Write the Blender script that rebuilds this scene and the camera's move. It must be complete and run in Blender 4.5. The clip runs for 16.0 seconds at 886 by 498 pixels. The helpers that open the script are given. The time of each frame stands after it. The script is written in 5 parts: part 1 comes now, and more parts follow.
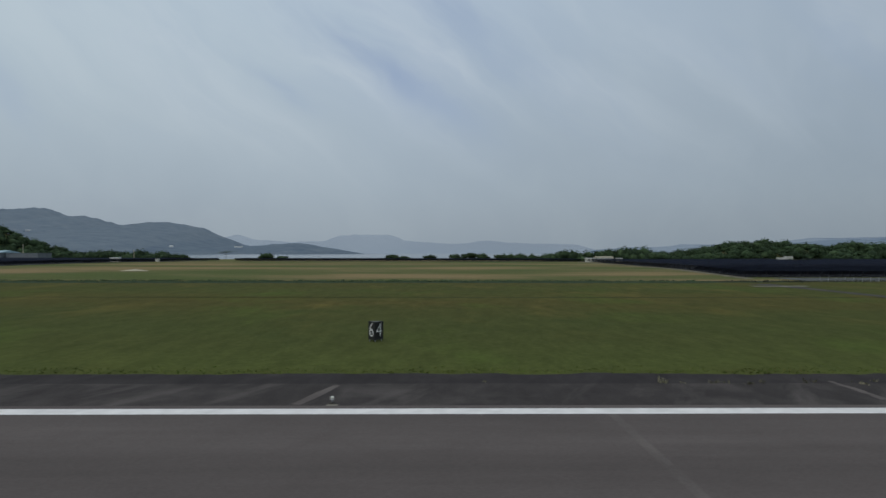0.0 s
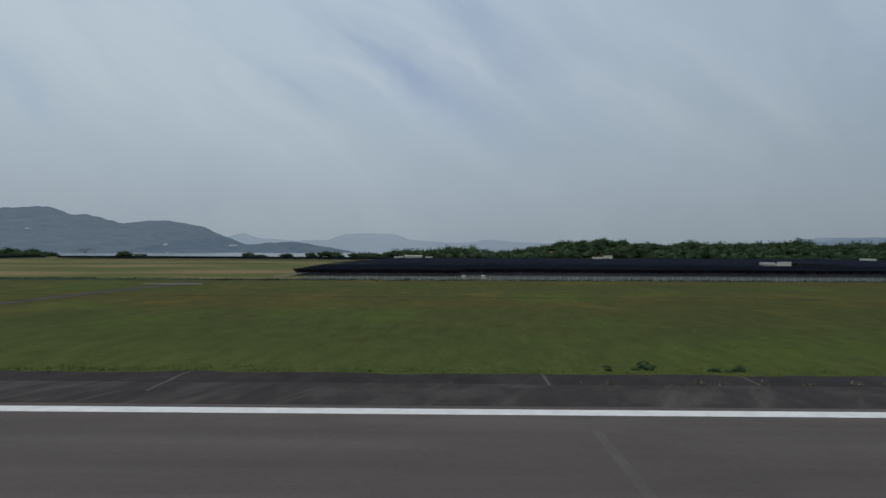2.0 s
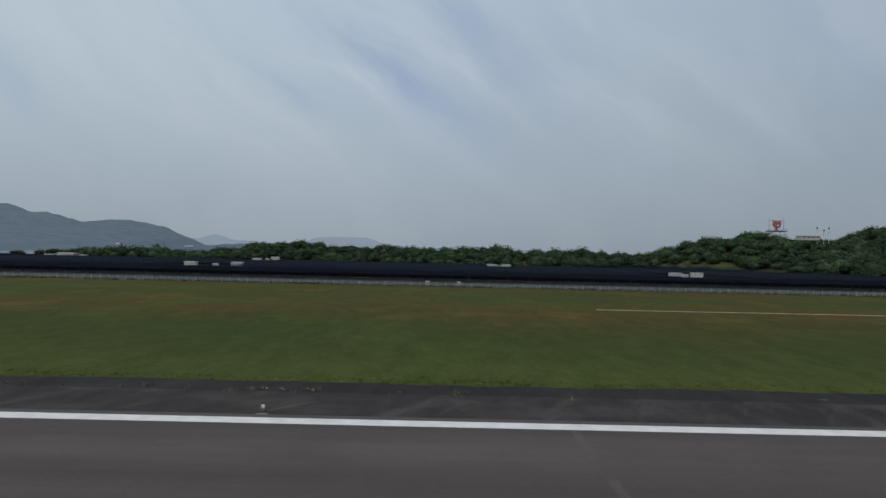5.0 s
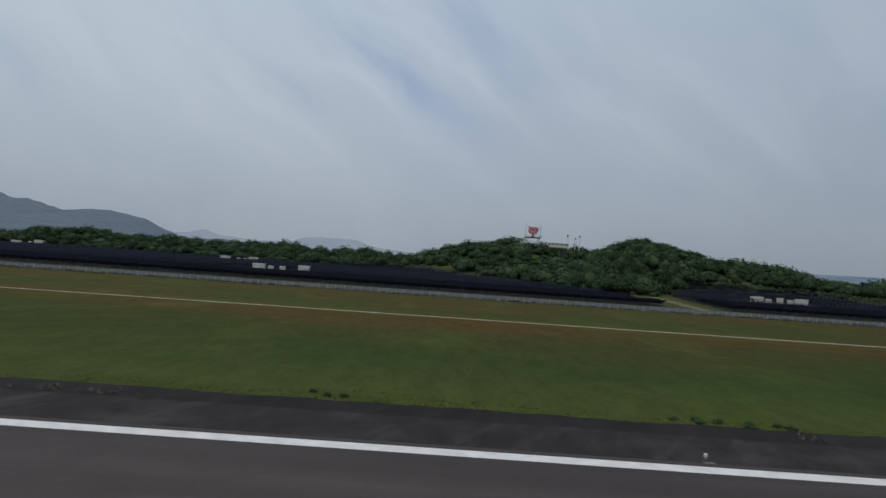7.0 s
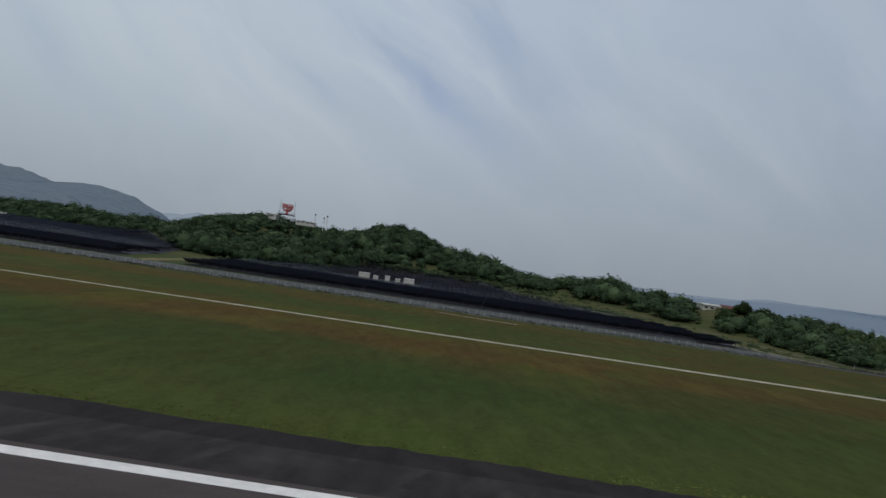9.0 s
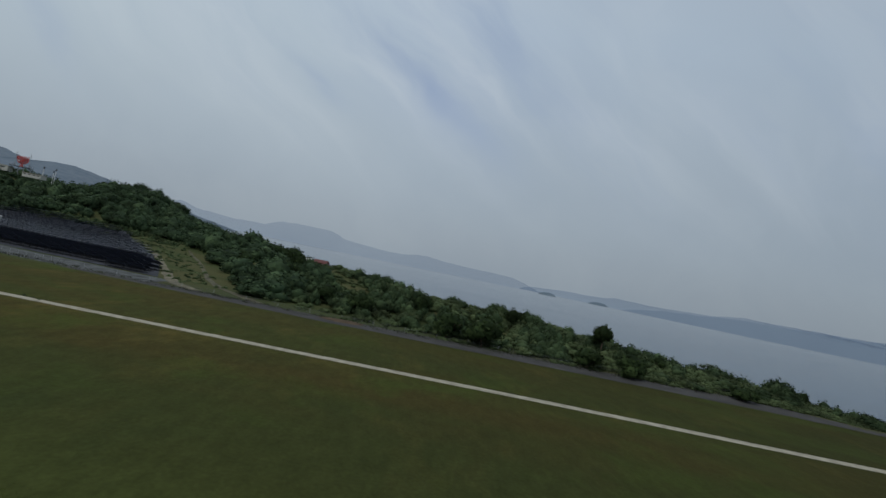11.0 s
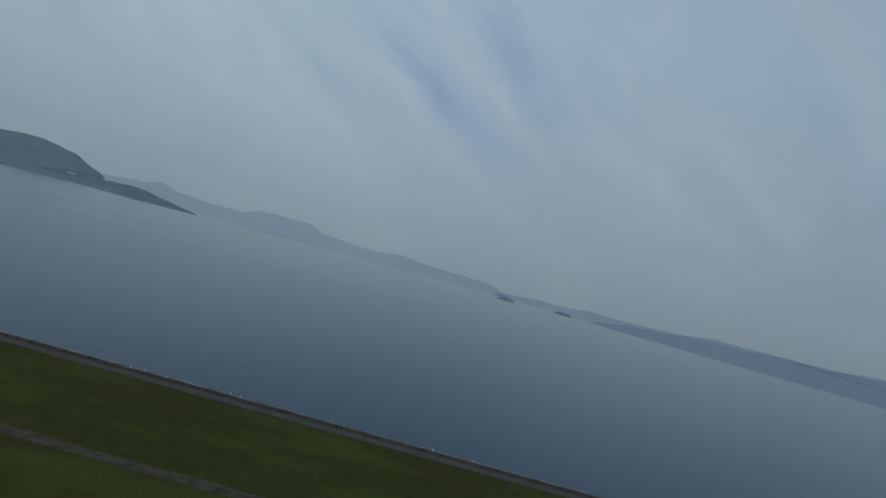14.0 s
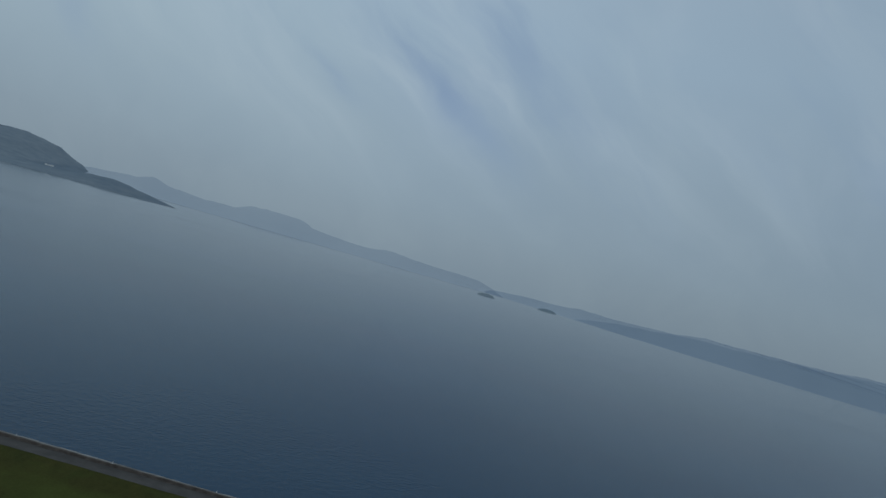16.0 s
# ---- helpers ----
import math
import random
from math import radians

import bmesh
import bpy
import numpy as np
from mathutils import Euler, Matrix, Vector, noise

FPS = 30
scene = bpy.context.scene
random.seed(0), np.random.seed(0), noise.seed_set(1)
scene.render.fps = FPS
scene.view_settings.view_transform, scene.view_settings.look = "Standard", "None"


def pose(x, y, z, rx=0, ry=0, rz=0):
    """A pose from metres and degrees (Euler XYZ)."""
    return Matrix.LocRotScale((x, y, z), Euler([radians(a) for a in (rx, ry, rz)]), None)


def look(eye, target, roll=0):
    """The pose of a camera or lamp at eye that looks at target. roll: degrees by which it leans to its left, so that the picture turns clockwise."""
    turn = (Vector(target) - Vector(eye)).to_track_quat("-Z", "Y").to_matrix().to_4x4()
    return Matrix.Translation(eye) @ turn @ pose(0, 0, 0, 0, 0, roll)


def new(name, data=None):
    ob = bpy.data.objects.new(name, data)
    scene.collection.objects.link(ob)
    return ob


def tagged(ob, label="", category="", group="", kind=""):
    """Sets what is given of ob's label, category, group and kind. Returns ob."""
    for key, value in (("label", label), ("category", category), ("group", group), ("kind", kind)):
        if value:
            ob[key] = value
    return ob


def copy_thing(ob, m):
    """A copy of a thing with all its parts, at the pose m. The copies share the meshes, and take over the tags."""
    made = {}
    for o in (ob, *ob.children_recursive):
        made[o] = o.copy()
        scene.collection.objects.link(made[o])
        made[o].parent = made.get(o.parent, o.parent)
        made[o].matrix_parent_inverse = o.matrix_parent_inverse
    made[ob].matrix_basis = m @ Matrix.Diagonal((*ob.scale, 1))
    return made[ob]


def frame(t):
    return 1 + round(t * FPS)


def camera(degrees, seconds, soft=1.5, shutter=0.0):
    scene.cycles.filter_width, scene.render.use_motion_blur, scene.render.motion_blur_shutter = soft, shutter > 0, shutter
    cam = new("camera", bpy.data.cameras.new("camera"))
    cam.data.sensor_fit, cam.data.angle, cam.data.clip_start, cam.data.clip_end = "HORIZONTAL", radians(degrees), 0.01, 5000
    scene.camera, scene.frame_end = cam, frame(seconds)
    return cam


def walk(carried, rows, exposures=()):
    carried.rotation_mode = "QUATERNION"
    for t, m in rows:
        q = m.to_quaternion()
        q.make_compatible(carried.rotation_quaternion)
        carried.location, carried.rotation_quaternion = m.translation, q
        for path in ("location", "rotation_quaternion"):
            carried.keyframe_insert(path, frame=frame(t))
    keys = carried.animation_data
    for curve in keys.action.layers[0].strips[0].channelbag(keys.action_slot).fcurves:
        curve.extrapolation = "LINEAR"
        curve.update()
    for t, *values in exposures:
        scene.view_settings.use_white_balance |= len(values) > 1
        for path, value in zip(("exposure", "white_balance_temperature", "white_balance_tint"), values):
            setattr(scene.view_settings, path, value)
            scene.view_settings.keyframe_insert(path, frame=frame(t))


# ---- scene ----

# ------------------------------------------------------------------ camera
# The place is laid out in full metres; SIZE is the size at which it stands.
SIZE = 0.4
cam = camera(74.23, 16.0, soft=1.5, shutter=0.05)


def shot(t, x, y, z, yaw, pitch, roll):
    a, b = radians(yaw), radians(pitch)
    way = Vector((math.sin(a) * math.cos(b), math.cos(a) * math.cos(b), math.sin(b)))
    eye = Vector((x, y, z)) * SIZE
    return t, look(eye, eye + way * 100, roll)


# seconds, x along the runway, y, height, turn, tilt, lean
ROWS = [
    (0.0, 0.00, 0.00, 7.33, 0.68, 0.35, 0.09), (0.2, 13.32, 0.00, 7.30, 0.47, 0.30, 0.16),
    (0.5, 33.44, 0.00, 7.33, 0.15, 0.38, 0.13), (1.0, 67.35, 0.00, 7.37, 0.75, 0.56, 0.26),
    (1.5, 101.80, 0.00, 7.39, 0.36, 0.88, 0.26), (2.0, 136.81, 0.00, 7.40, -0.66, 0.25, 0.26),
    (2.5, 172.44, 0.00, 7.42, 0.15, 0.23, 0.33), (3.0, 208.71, 0.00, 7.45, 0.59, 0.42, 0.40),
    (3.5, 245.64, 0.00, 7.48, 1.31, 0.46, 0.69), (4.0, 283.27, -0.01, 7.55, 1.60, 0.77, 1.04),
    (4.2, 298.50, -0.01, 7.57, 0.19, 0.64, 0.25), (6.3, 465.32, -0.10, 8.22, 1.12, 1.15, 2.89),
    (6.5, 481.72, -0.10, 8.33, 0.91, 1.17, 3.06), (7.0, 523.04, -0.11, 8.66, 0.32, 1.42, 4.04),
    (7.5, 564.77, -0.12, 9.16, -0.07, 1.33, 5.12), (8.0, 606.84, -0.12, 9.72, 0.46, 1.60, 6.72),
    (8.2, 623.76, -0.13, 9.97, -0.56, 1.46, 7.00), (10.3, 804.42, -0.66, 15.43, 1.13, 2.29, 11.09),
    (10.5, 821.93, -0.68, 16.32, 0.62, 2.21, 11.28), (11.0, 865.98, -0.71, 18.86, 0.38, 2.11, 11.64),
    (11.5, 910.43, -0.73, 21.91, 0.33, 2.23, 12.57), (12.0, 955.28, -0.74, 25.42, 0.55, 2.29, 13.33),
    (12.5, 1000.54, -0.78, 29.45, 0.61, 2.79, 14.11), (13.0, 1046.21, -0.81, 34.14, 0.68, 2.88, 15.29),
    (13.5, 1092.29, -0.86, 39.47, 0.37, 2.82, 15.61), (14.0, 1138.77, -0.93, 45.32, 0.61, 2.60, 15.64),
    (14.5, 1185.63, -1.03, 51.57, 0.78, 2.57, 15.69), (15.0, 1232.88, -1.14, 58.13, 0.66, 2.58, 16.18),
    (15.5, 1280.51, -1.28, 64.89, 0.02, 2.35, 15.98), (16.0, 1328.53, -1.42, 71.82, 0.19, 2.35, 16.09),
]
walk(cam, [shot(*r) for r in ROWS], [(0.0, 0.04, 6500, 10), (6.5, 0.05, 6550, 12), (8.0, 0.02, 6650, 13), (10.5, 0.04, 6600, 12), (11.5, -0.10, 6430, 9), (12.5, -0.2, 6250, 7), (14.5, -0.28, 6050, 4), (16.0, -0.28, 6000, 4)])

# ------------------------------------------------------------------ world and sun
SUN_UP, SUN_ROUND = radians(52), radians(215)
world = bpy.data.worlds.new("overcast_sky")
scene.world = world
world.use_nodes = True
wn, wl = world.node_tree.nodes, world.node_tree.links
wn.clear()


def node(tree_nodes, kind, **values):
    n = tree_nodes.new(kind)
    for k, v in values.items():
        n.inputs[k.replace("_", " ")].default_value = v
    return n


def ramp(tree_nodes, stops, smooth=False):
    n = tree_nodes.new("ShaderNodeValToRGB")
    if smooth:
        n.color_ramp.interpolation = "EASE"
    e = n.color_ramp.elements
    while len(e) < len(stops):
        e.new(0.5)
    for k, (pos, col) in zip(e, stops):
        k.position = pos
        k.color = (*col, 1) if not isinstance(col, (int, float)) else (col, col, col, 1)
    return n


def math_node(tree_nodes, links, op, a, b=0.0, clamp=False):
    n = tree_nodes.new("ShaderNodeMath")
    n.operation, n.use_clamp = op, clamp
    for i, v in enumerate((a, b)):
        if isinstance(v, (int, float)):
            n.inputs[i].default_value = v
        else:
            links.new(v, n.inputs[i])
    return n.outputs[0]


def mix_color(tree_nodes, links, fac, a, b, blend="MIX"):
    n = tree_nodes.new("ShaderNodeMixRGB")
    n.blend_type = blend
    for i, v in enumerate((fac, a, b)):
        if isinstance(v, (int, float)):
            n.inputs[i].default_value = v
        elif isinstance(v, tuple):
            n.inputs[i].default_value = (*v, 1)
        else:
            links.new(v, n.inputs[i])
    return n.outputs[0]


def build_sky():
    out = wn.new("ShaderNodeOutputWorld")
    bg = node(wn, "ShaderNodeBackground", Strength=1.0)
    tex = wn.new("ShaderNodeTexCoord")
    sky = wn.new("ShaderNodeTexSky")
    sky.sky_type, sky.sun_disc = "NISHITA", False
    sky.sun_elevation, sky.sun_rotation, sky.air_density, sky.dust_density = SUN_UP, SUN_ROUND, 1.0, 3.0
    blue = wn.new("ShaderNodeVectorMath")
    blue.operation = "SCALE"
    wl.new(sky.outputs[0], blue.inputs[0])
    blue.inputs["Scale"].default_value = 0.09
    sep = wn.new("ShaderNodeSeparateXYZ")
    wl.new(tex.outputs["Generated"], sep.inputs[0])
    up = math_node(wn, wl, "MAXIMUM", math_node(wn, wl, "ABSOLUTE", sep.outputs[2]), 0.0)
    # the haze and cloud deck, from the horizon upwards
    deck = ramp(wn, [(0.0, (0.290, 0.350, 0.408)), (0.06, (0.312, 0.373, 0.436)), (0.20, (0.372, 0.445, 0.512)),
                     (0.40, (0.438, 0.534, 0.630)), (1.0, (0.50, 0.58, 0.68))])
    wl.new(up, deck.inputs[0])
    # the sky ahead as a plane, turned so that the cirrus runs along one axis; slow drifts bend the streaks
    ahead = math_node(wn, wl, "ADD", math_node(wn, wl, "ABSOLUTE", sep.outputs[1]), 0.02)
    u = math_node(wn, wl, "DIVIDE", sep.outputs[0], ahead)
    v = math_node(wn, wl, "DIVIDE", sep.outputs[2], ahead)
    plane = wn.new("ShaderNodeCombineXYZ")
    wl.new(u, plane.inputs[0])
    wl.new(v, plane.inputs[1])

    def cloud(vector, scale, detail, rough, distort, low, high_stop):
        t = node(wn, "ShaderNodeTexNoise", Scale=scale, Detail=detail, Roughness=rough, Distortion=distort)
        wl.new(vector, t.inputs["Vector"])
        r = ramp(wn, [(low, 0.0), (high_stop, 1.0)], True)
        wl.new(t.outputs[0], r.inputs[0])
        return r.outputs[0]

    def times(a, b, clamp=False):
        return math_node(wn, wl, "MULTIPLY", a, b, clamp)

    def plus(a, b):
        return math_node(wn, wl, "ADD", a, b)

    lean = radians(37)
    drift = node(wn, "ShaderNodeTexNoise", Scale=4.2, Detail=3.0, Roughness=0.55)
    wl.new(plane.outputs[0], drift.inputs["Vector"])
    bend = times(math_node(wn, wl, "SUBTRACT", drift.outputs[0], 0.5), 0.10)
    along = plus(times(u, math.cos(lean)), times(v, -math.sin(lean)))
    across = plus(plus(times(u, -math.sin(lean)), times(v, -math.cos(lean))), bend)
    wisp = wn.new("ShaderNodeCombineXYZ")
    wl.new(times(along, 3.4), wisp.inputs[0])
    wl.new(times(across, 15.0), wisp.inputs[1])
    wisp.inputs[2].default_value = 3.3
    broad = wn.new("ShaderNodeCombineXYZ")
    wl.new(times(along, 2.2), broad.inputs[0])
    wl.new(times(across, 5.0), broad.inputs[1])
    broad.inputs[2].default_value = 7.1
    streak = cloud(wisp.outputs[0], 1.0, 6.0, 0.56, 0.5, 0.38, 0.68)
    veil = cloud(broad.outputs[0], 1.0, 4.0, 0.5, 0.6, 0.42, 0.74)
    lump = cloud(plane.outputs[0], 7.0, 5.0, 0.55, 0.4, 0.35, 0.72)

    def bank(at_along, at_across, long, wide, much):
        """A soft elongated place in the cloud."""
        a = math_node(wn, wl, "DIVIDE", math_node(wn, wl, "SUBTRACT", along, at_along), long)
        b = math_node(wn, wl, "DIVIDE", math_node(wn, wl, "SUBTRACT", across, at_across), wide)
        return times(math_node(wn, wl, "POWER", 2.718, times(plus(times(a, a), times(b, b)), -1.0)), much)

    def banks(rows):
        total = bank(*rows[0])
        for row in rows[1:]:
            total = plus(total, bank(*row))
        return total
    # where the deck is thin and the blue behind it shows
    thin = banks(((-0.26, -0.20, 0.17, 0.026, 1.0), (-0.10, -0.215, 0.07, 0.03, 0.3), (-0.24, -0.34, 0.13, 0.06, 0.6), (-0.32, -0.27, 0.12, 0.03, 0.25), (-0.36, -0.068, 0.06, 0.015, 0.75),
                  (-0.76, 0.22, 0.16, 0.03, 0.8), (-0.52, -0.03, 0.10, 0.02, 0.35), (-0.2, -0.22, 0.26, 0.14, 0.42), (0.06, -0.33, 0.2, 0.05, 0.3), (0.5, -0.7, 0.3, 0.12, 0.4)))
    # brighter bands of cirrus between them
    bright = banks(((-0.26, -0.155, 0.22, 0.022, 0.6), (-0.20, -0.262, 0.16, 0.016, 0.55), (-0.45, 0.02, 0.3, 0.07, 0.55), (-0.02, -0.40, 0.25, 0.08, 0.15), (-0.60, 0.14, 0.2, 0.04, 0.35)))
    high = times(math_node(wn, wl, "SUBTRACT", up, 0.07), 4.5, True)
    gap = math_node(wn, wl, "SUBTRACT", 1.0, streak)
    thin = times(thin, plus(times(gap, 0.75), 0.35))
    amount = plus(thin, times(times(gap, lump), 0.30))
    amount = times(times(amount, high), 0.50, True)
    col = mix_color(wn, wl, times(lump, 0.10), deck.outputs[0], (0.50, 0.57, 0.60))
    # brighter towards the veiled sun, on the west side
    west = times(math_node(wn, wl, "SUBTRACT", 0.05, sep.outputs[0]), 0.55, True)
    col = mix_color(wn, wl, times(west, high), col, (0.56, 0.66, 0.68))
    east = times(plus(sep.outputs[0], 0.10), 0.68, True)
    col = mix_color(wn, wl, east, col, mix_color(wn, wl, 1.0, col, (0.60, 0.62, 0.64), "MULTIPLY"))
    col = mix_color(wn, wl, times(times(plus(times(veil, 0.5), times(bright, plus(times(streak, 0.8), 0.3))), high), 0.55, True), col, (0.57, 0.635, 0.69))
    col = mix_color(wn, wl, amount, col, (0.285, 0.37, 0.52))
    col = mix_color(wn, wl, 0.10, col, blue.outputs[0])
    wl.new(col, bg.inputs[0])
    wl.new(bg.outputs[0], out.inputs[0])


build_sky()
sun = new("sun", bpy.data.lights.new("sun", "SUN"))
sun.data.energy, sun.data.angle, sun.data.color = 0.7, radians(25), (1.0, 0.96, 0.9)
sun.matrix_world = look((0, 0, 500), (math.sin(SUN_ROUND) * -500 * math.cos(SUN_UP), math.cos(SUN_ROUND) * -500 * math.cos(SUN_UP), 500 - 500 * math.sin(SUN_UP)))

# ------------------------------------------------------------------ materials


def material(name, rough=0.8, spec=0.3, metal=0.0):
    m = bpy.data.materials.new(name)
    m.use_nodes = True
    n, l = m.node_tree.nodes, m.node_tree.links
    b = n["Principled BSDF"]
    b.inputs["Roughness"].default_value, b.inputs["Metallic"].default_value = rough, metal
    b.inputs["Specular IOR Level"].default_value = spec
    return m, n, l, b


def noise_at(n, l, scale, detail=4.0, stretch=(1, 1, 1), rough=0.55):
    """Noise in world metres."""
    g = n.new("ShaderNodeNewGeometry")
    mp = n.new("ShaderNodeMapping")
    mp.inputs["Scale"].default_value = [k / SIZE for k in stretch]
    l.new(g.outputs["Position"], mp.inputs["Vector"])
    t = node(n, "ShaderNodeTexNoise", Scale=scale, Detail=detail, Roughness=rough)
    l.new(mp.outputs[0], t.inputs["Vector"])
    return t.outputs[0]


def bump(n, l, b, height, strength, distance):
    k = node(n, "ShaderNodeBump", Strength=strength, Distance=distance)
    l.new(height, k.inputs["Height"])
    l.new(k.outputs[0], b.inputs["Normal"])


def plain(name, col, rough=0.7, spec=0.3, metal=0.0, vary=0.25, scale=2.0):
    m, n, l, b = material(name, rough, spec, metal)
    dark = tuple(c * (1 - vary) for c in col)
    light = tuple(min(1, c * (1 + vary)) for c in col)
    r = ramp(n, [(0.3, dark), (0.7, light)])
    l.new(noise_at(n, l, scale, 6.0), r.inputs[0])
    l.new(r.outputs[0], b.inputs["Base Color"])
    return m


def asphalt(name, base, stain, streak_x=0.02, marks=0.25):
    m, n, l, b = material(name, 0.9, 0.07)
    r = ramp(n, [(0.25, tuple(c * 0.72 for c in base)), (0.55, base), (0.8, tuple(c * 1.3 for c in base))])
    l.new(noise_at(n, l, 1.0, 6.0, (streak_x, 0.28, 1)), r.inputs[0])
    s = ramp(n, [(0.5, 0.0), (0.72, 1.0)])
    l.new(noise_at(n, l, 0.22, 6.0, (0.8, 1, 1)), s.inputs[0])
    c = mix_color(n, l, math_node(n, l, "MULTIPLY", s.outputs[0], 0.5), r.outputs[0], stain)
    # rubber and drag marks that cross at a slant
    g0 = n.new("ShaderNodeNewGeometry")
    mp = n.new("ShaderNodeMapping")
    mp.vector_type = "TEXTURE"
    mp.inputs["Rotation"].default_value = (0, 0, radians(-28))
    mp.inputs["Scale"].default_value = (SIZE / 0.55, SIZE / 0.09, 1)
    l.new(g0.outputs["Position"], mp.inputs["Vector"])
    drag = node(n, "ShaderNodeTexNoise", Scale=1.0, Detail=5.0, Roughness=0.6)
    l.new(mp.outputs[0], drag.inputs["Vector"])
    dr = ramp(n, [(0.52, 0.0), (0.75, 1.0)])
    l.new(drag.outputs[0], dr.inputs[0])
    c = mix_color(n, l, math_node(n, l, "MULTIPLY", dr.outputs[0], marks), c, stain)
    fine = ramp(n, [(0.3, 0.8), (0.7, 1.2)])
    g = noise_at(n, l, 14.0, 3.0)
    l.new(g, fine.inputs[0])
    c = mix_color(n, l, 0.6, c, fine.outputs[0], "MULTIPLY")
    # darker asphalt colour over the second half, blended in along x
    sep = n.new("ShaderNodeSeparateXYZ")
    l.new(g0.outputs["Position"], sep.inputs[0])
    second_half = math_node(n, l, "MULTIPLY", math_node(n, l, "SUBTRACT", sep.outputs[0], 300 * SIZE), 1 / (260 * SIZE), True)
    l.new(mix_color(n, l, second_half, c, mix_color(n, l, 1.0, c, (0.66, 0.66, 0.68), "MULTIPLY")), b.inputs["Base Color"])
    bump(n, l, b, g, 0.3, 0.02)
    return m


def grass_material():
    m, n, l, b = material("mown_grass", 0.95, 0.03)
    g = n.new("ShaderNodeNewGeometry")
    sep = n.new("ShaderNodeSeparateXYZ")
    full = n.new("ShaderNodeVectorMath")
    full.operation = "SCALE"
    full.inputs["Scale"].default_value = 1 / SIZE
    l.new(g.outputs["Position"], full.inputs[0])
    l.new(full.outputs[0], sep.inputs[0])
    # long mowing bands and drifts that run with the runway
    warp = noise_at(n, l, 1.0, 3.0, (0.006, 0.02, 1))
    ruffle = noise_at(n, l, 1.0, 5.0, (0.035, 0.07, 1), 0.65)
    sway = math_node(n, l, "ADD", math_node(n, l, "MULTIPLY", math_node(n, l, "SUBTRACT", warp, 0.5), 30.0), math_node(n, l, "MULTIPLY", math_node(n, l, "SUBTRACT", ruffle, 0.5), 20.0))
    across = math_node(n, l, "ADD", sep.outputs[1], sway)
    place = math_node(n, l, "DIVIDE", math_node(n, l, "SUBTRACT", across, 30.0), 130.0, True)
    band = ramp(n, [(0.0, (0.112, 0.132, 0.036)), (0.09, (0.088, 0.114, 0.033)), (0.20, (0.066, 0.096, 0.029)), (0.33, (0.080, 0.094, 0.029)), (0.39, (0.112, 0.088, 0.028)), (0.45, (0.122, 0.088, 0.028)),
                    (0.50, (0.130, 0.108, 0.030)), (0.57, (0.088, 0.104, 0.030)), (0.70, (0.080, 0.102, 0.030)), (0.82, (0.116, 0.094, 0.030)), (1.0, (0.096, 0.100, 0.034))])
    l.new(place, band.inputs[0])

    def drifts(stretch, low, top, detail=5.0, rough=0.6):
        r = ramp(n, [(low, 0.0), (top, 1.0)])
        l.new(noise_at(n, l, 1.0, detail, stretch, rough), r.inputs[0])
        return r.outputs[0]

    def part_of(a, b):
        return math_node(n, l, "MULTIPLY", a, b)
    where = ramp(n, [(0.12, 0.10), (0.30, 0.45), (0.40, 1.0), (0.60, 0.9), (0.85, 0.6)])
    l.new(place, where.inputs[0])
    rust = math_node(n, l, "ADD", math_node(n, l, "MULTIPLY", math_node(n, l, "DIVIDE", math_node(n, l, "SUBTRACT", sep.outputs[0], 180.0), 330.0, True), 0.8), 0.2)
    rust = math_node(n, l, "SUBTRACT", rust, math_node(n, l, "MULTIPLY", math_node(n, l, "DIVIDE", math_node(n, l, "SUBTRACT", sep.outputs[0], 680.0), 160.0, True), 0.72))
    plainer = mix_color(n, l, 0.85, band.outputs[0], (0.094, 0.100, 0.030))
    bands = mix_color(n, l, rust, plainer, band.outputs[0])
    near = math_node(n, l, "MULTIPLY", math_node(n, l, "SUBTRACT", 48.0, sep.outputs[1]), 0.11, True)
    bands = mix_color(n, l, math_node(n, l, "MULTIPLY", near, 0.4), bands, (0.104, 0.130, 0.035))
    # reddish dry heads, straw flecks, lush and dull green clumps
    c = mix_color(n, l, part_of(part_of(drifts((0.022, 0.055, 1), 0.47, 0.60), where.outputs[0]), part_of(rust, 0.75)), bands, (0.142, 0.088, 0.029))
    c = mix_color(n, l, part_of(part_of(drifts((0.10, 0.045, 1), 0.54, 0.68), where.outputs[0]), 0.6), c, (0.190, 0.150, 0.044))
    c = mix_color(n, l, part_of(drifts((0.055, 0.035, 1), 0.53, 0.66), 0.55), c, (0.100, 0.142, 0.030))
    c = mix_color(n, l, part_of(drifts((0.09, 0.05, 1.0), 0.55, 0.70, 6.0), 0.32), c, (0.048, 0.072, 0.024))
    mott = ramp(n, [(0.32, 0.80), (0.68, 1.2)])
    l.new(noise_at(n, l, 0.42, 5.0, (1.3, 0.5, 1), 0.7), mott.inputs[0])
    c = mix_color(n, l, 0.9, c, mott.outputs[0], "MULTIPLY")
    fine = ramp(n, [(0.25, 0.72), (0.75, 1.16)])
    f = noise_at(n, l, 2.2, 8.0, (1, 0.7, 1), 0.7)
    l.new(f, fine.inputs[0])
    c = mix_color(n, l, 1.0, c, fine.outputs[0], "MULTIPLY")
    # darkening put into the grass colour along x, towards the shore end
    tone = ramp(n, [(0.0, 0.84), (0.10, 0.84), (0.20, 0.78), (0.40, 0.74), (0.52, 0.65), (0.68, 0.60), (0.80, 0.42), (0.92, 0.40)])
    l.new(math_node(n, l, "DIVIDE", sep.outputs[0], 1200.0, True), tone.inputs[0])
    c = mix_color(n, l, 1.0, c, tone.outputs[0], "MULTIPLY")
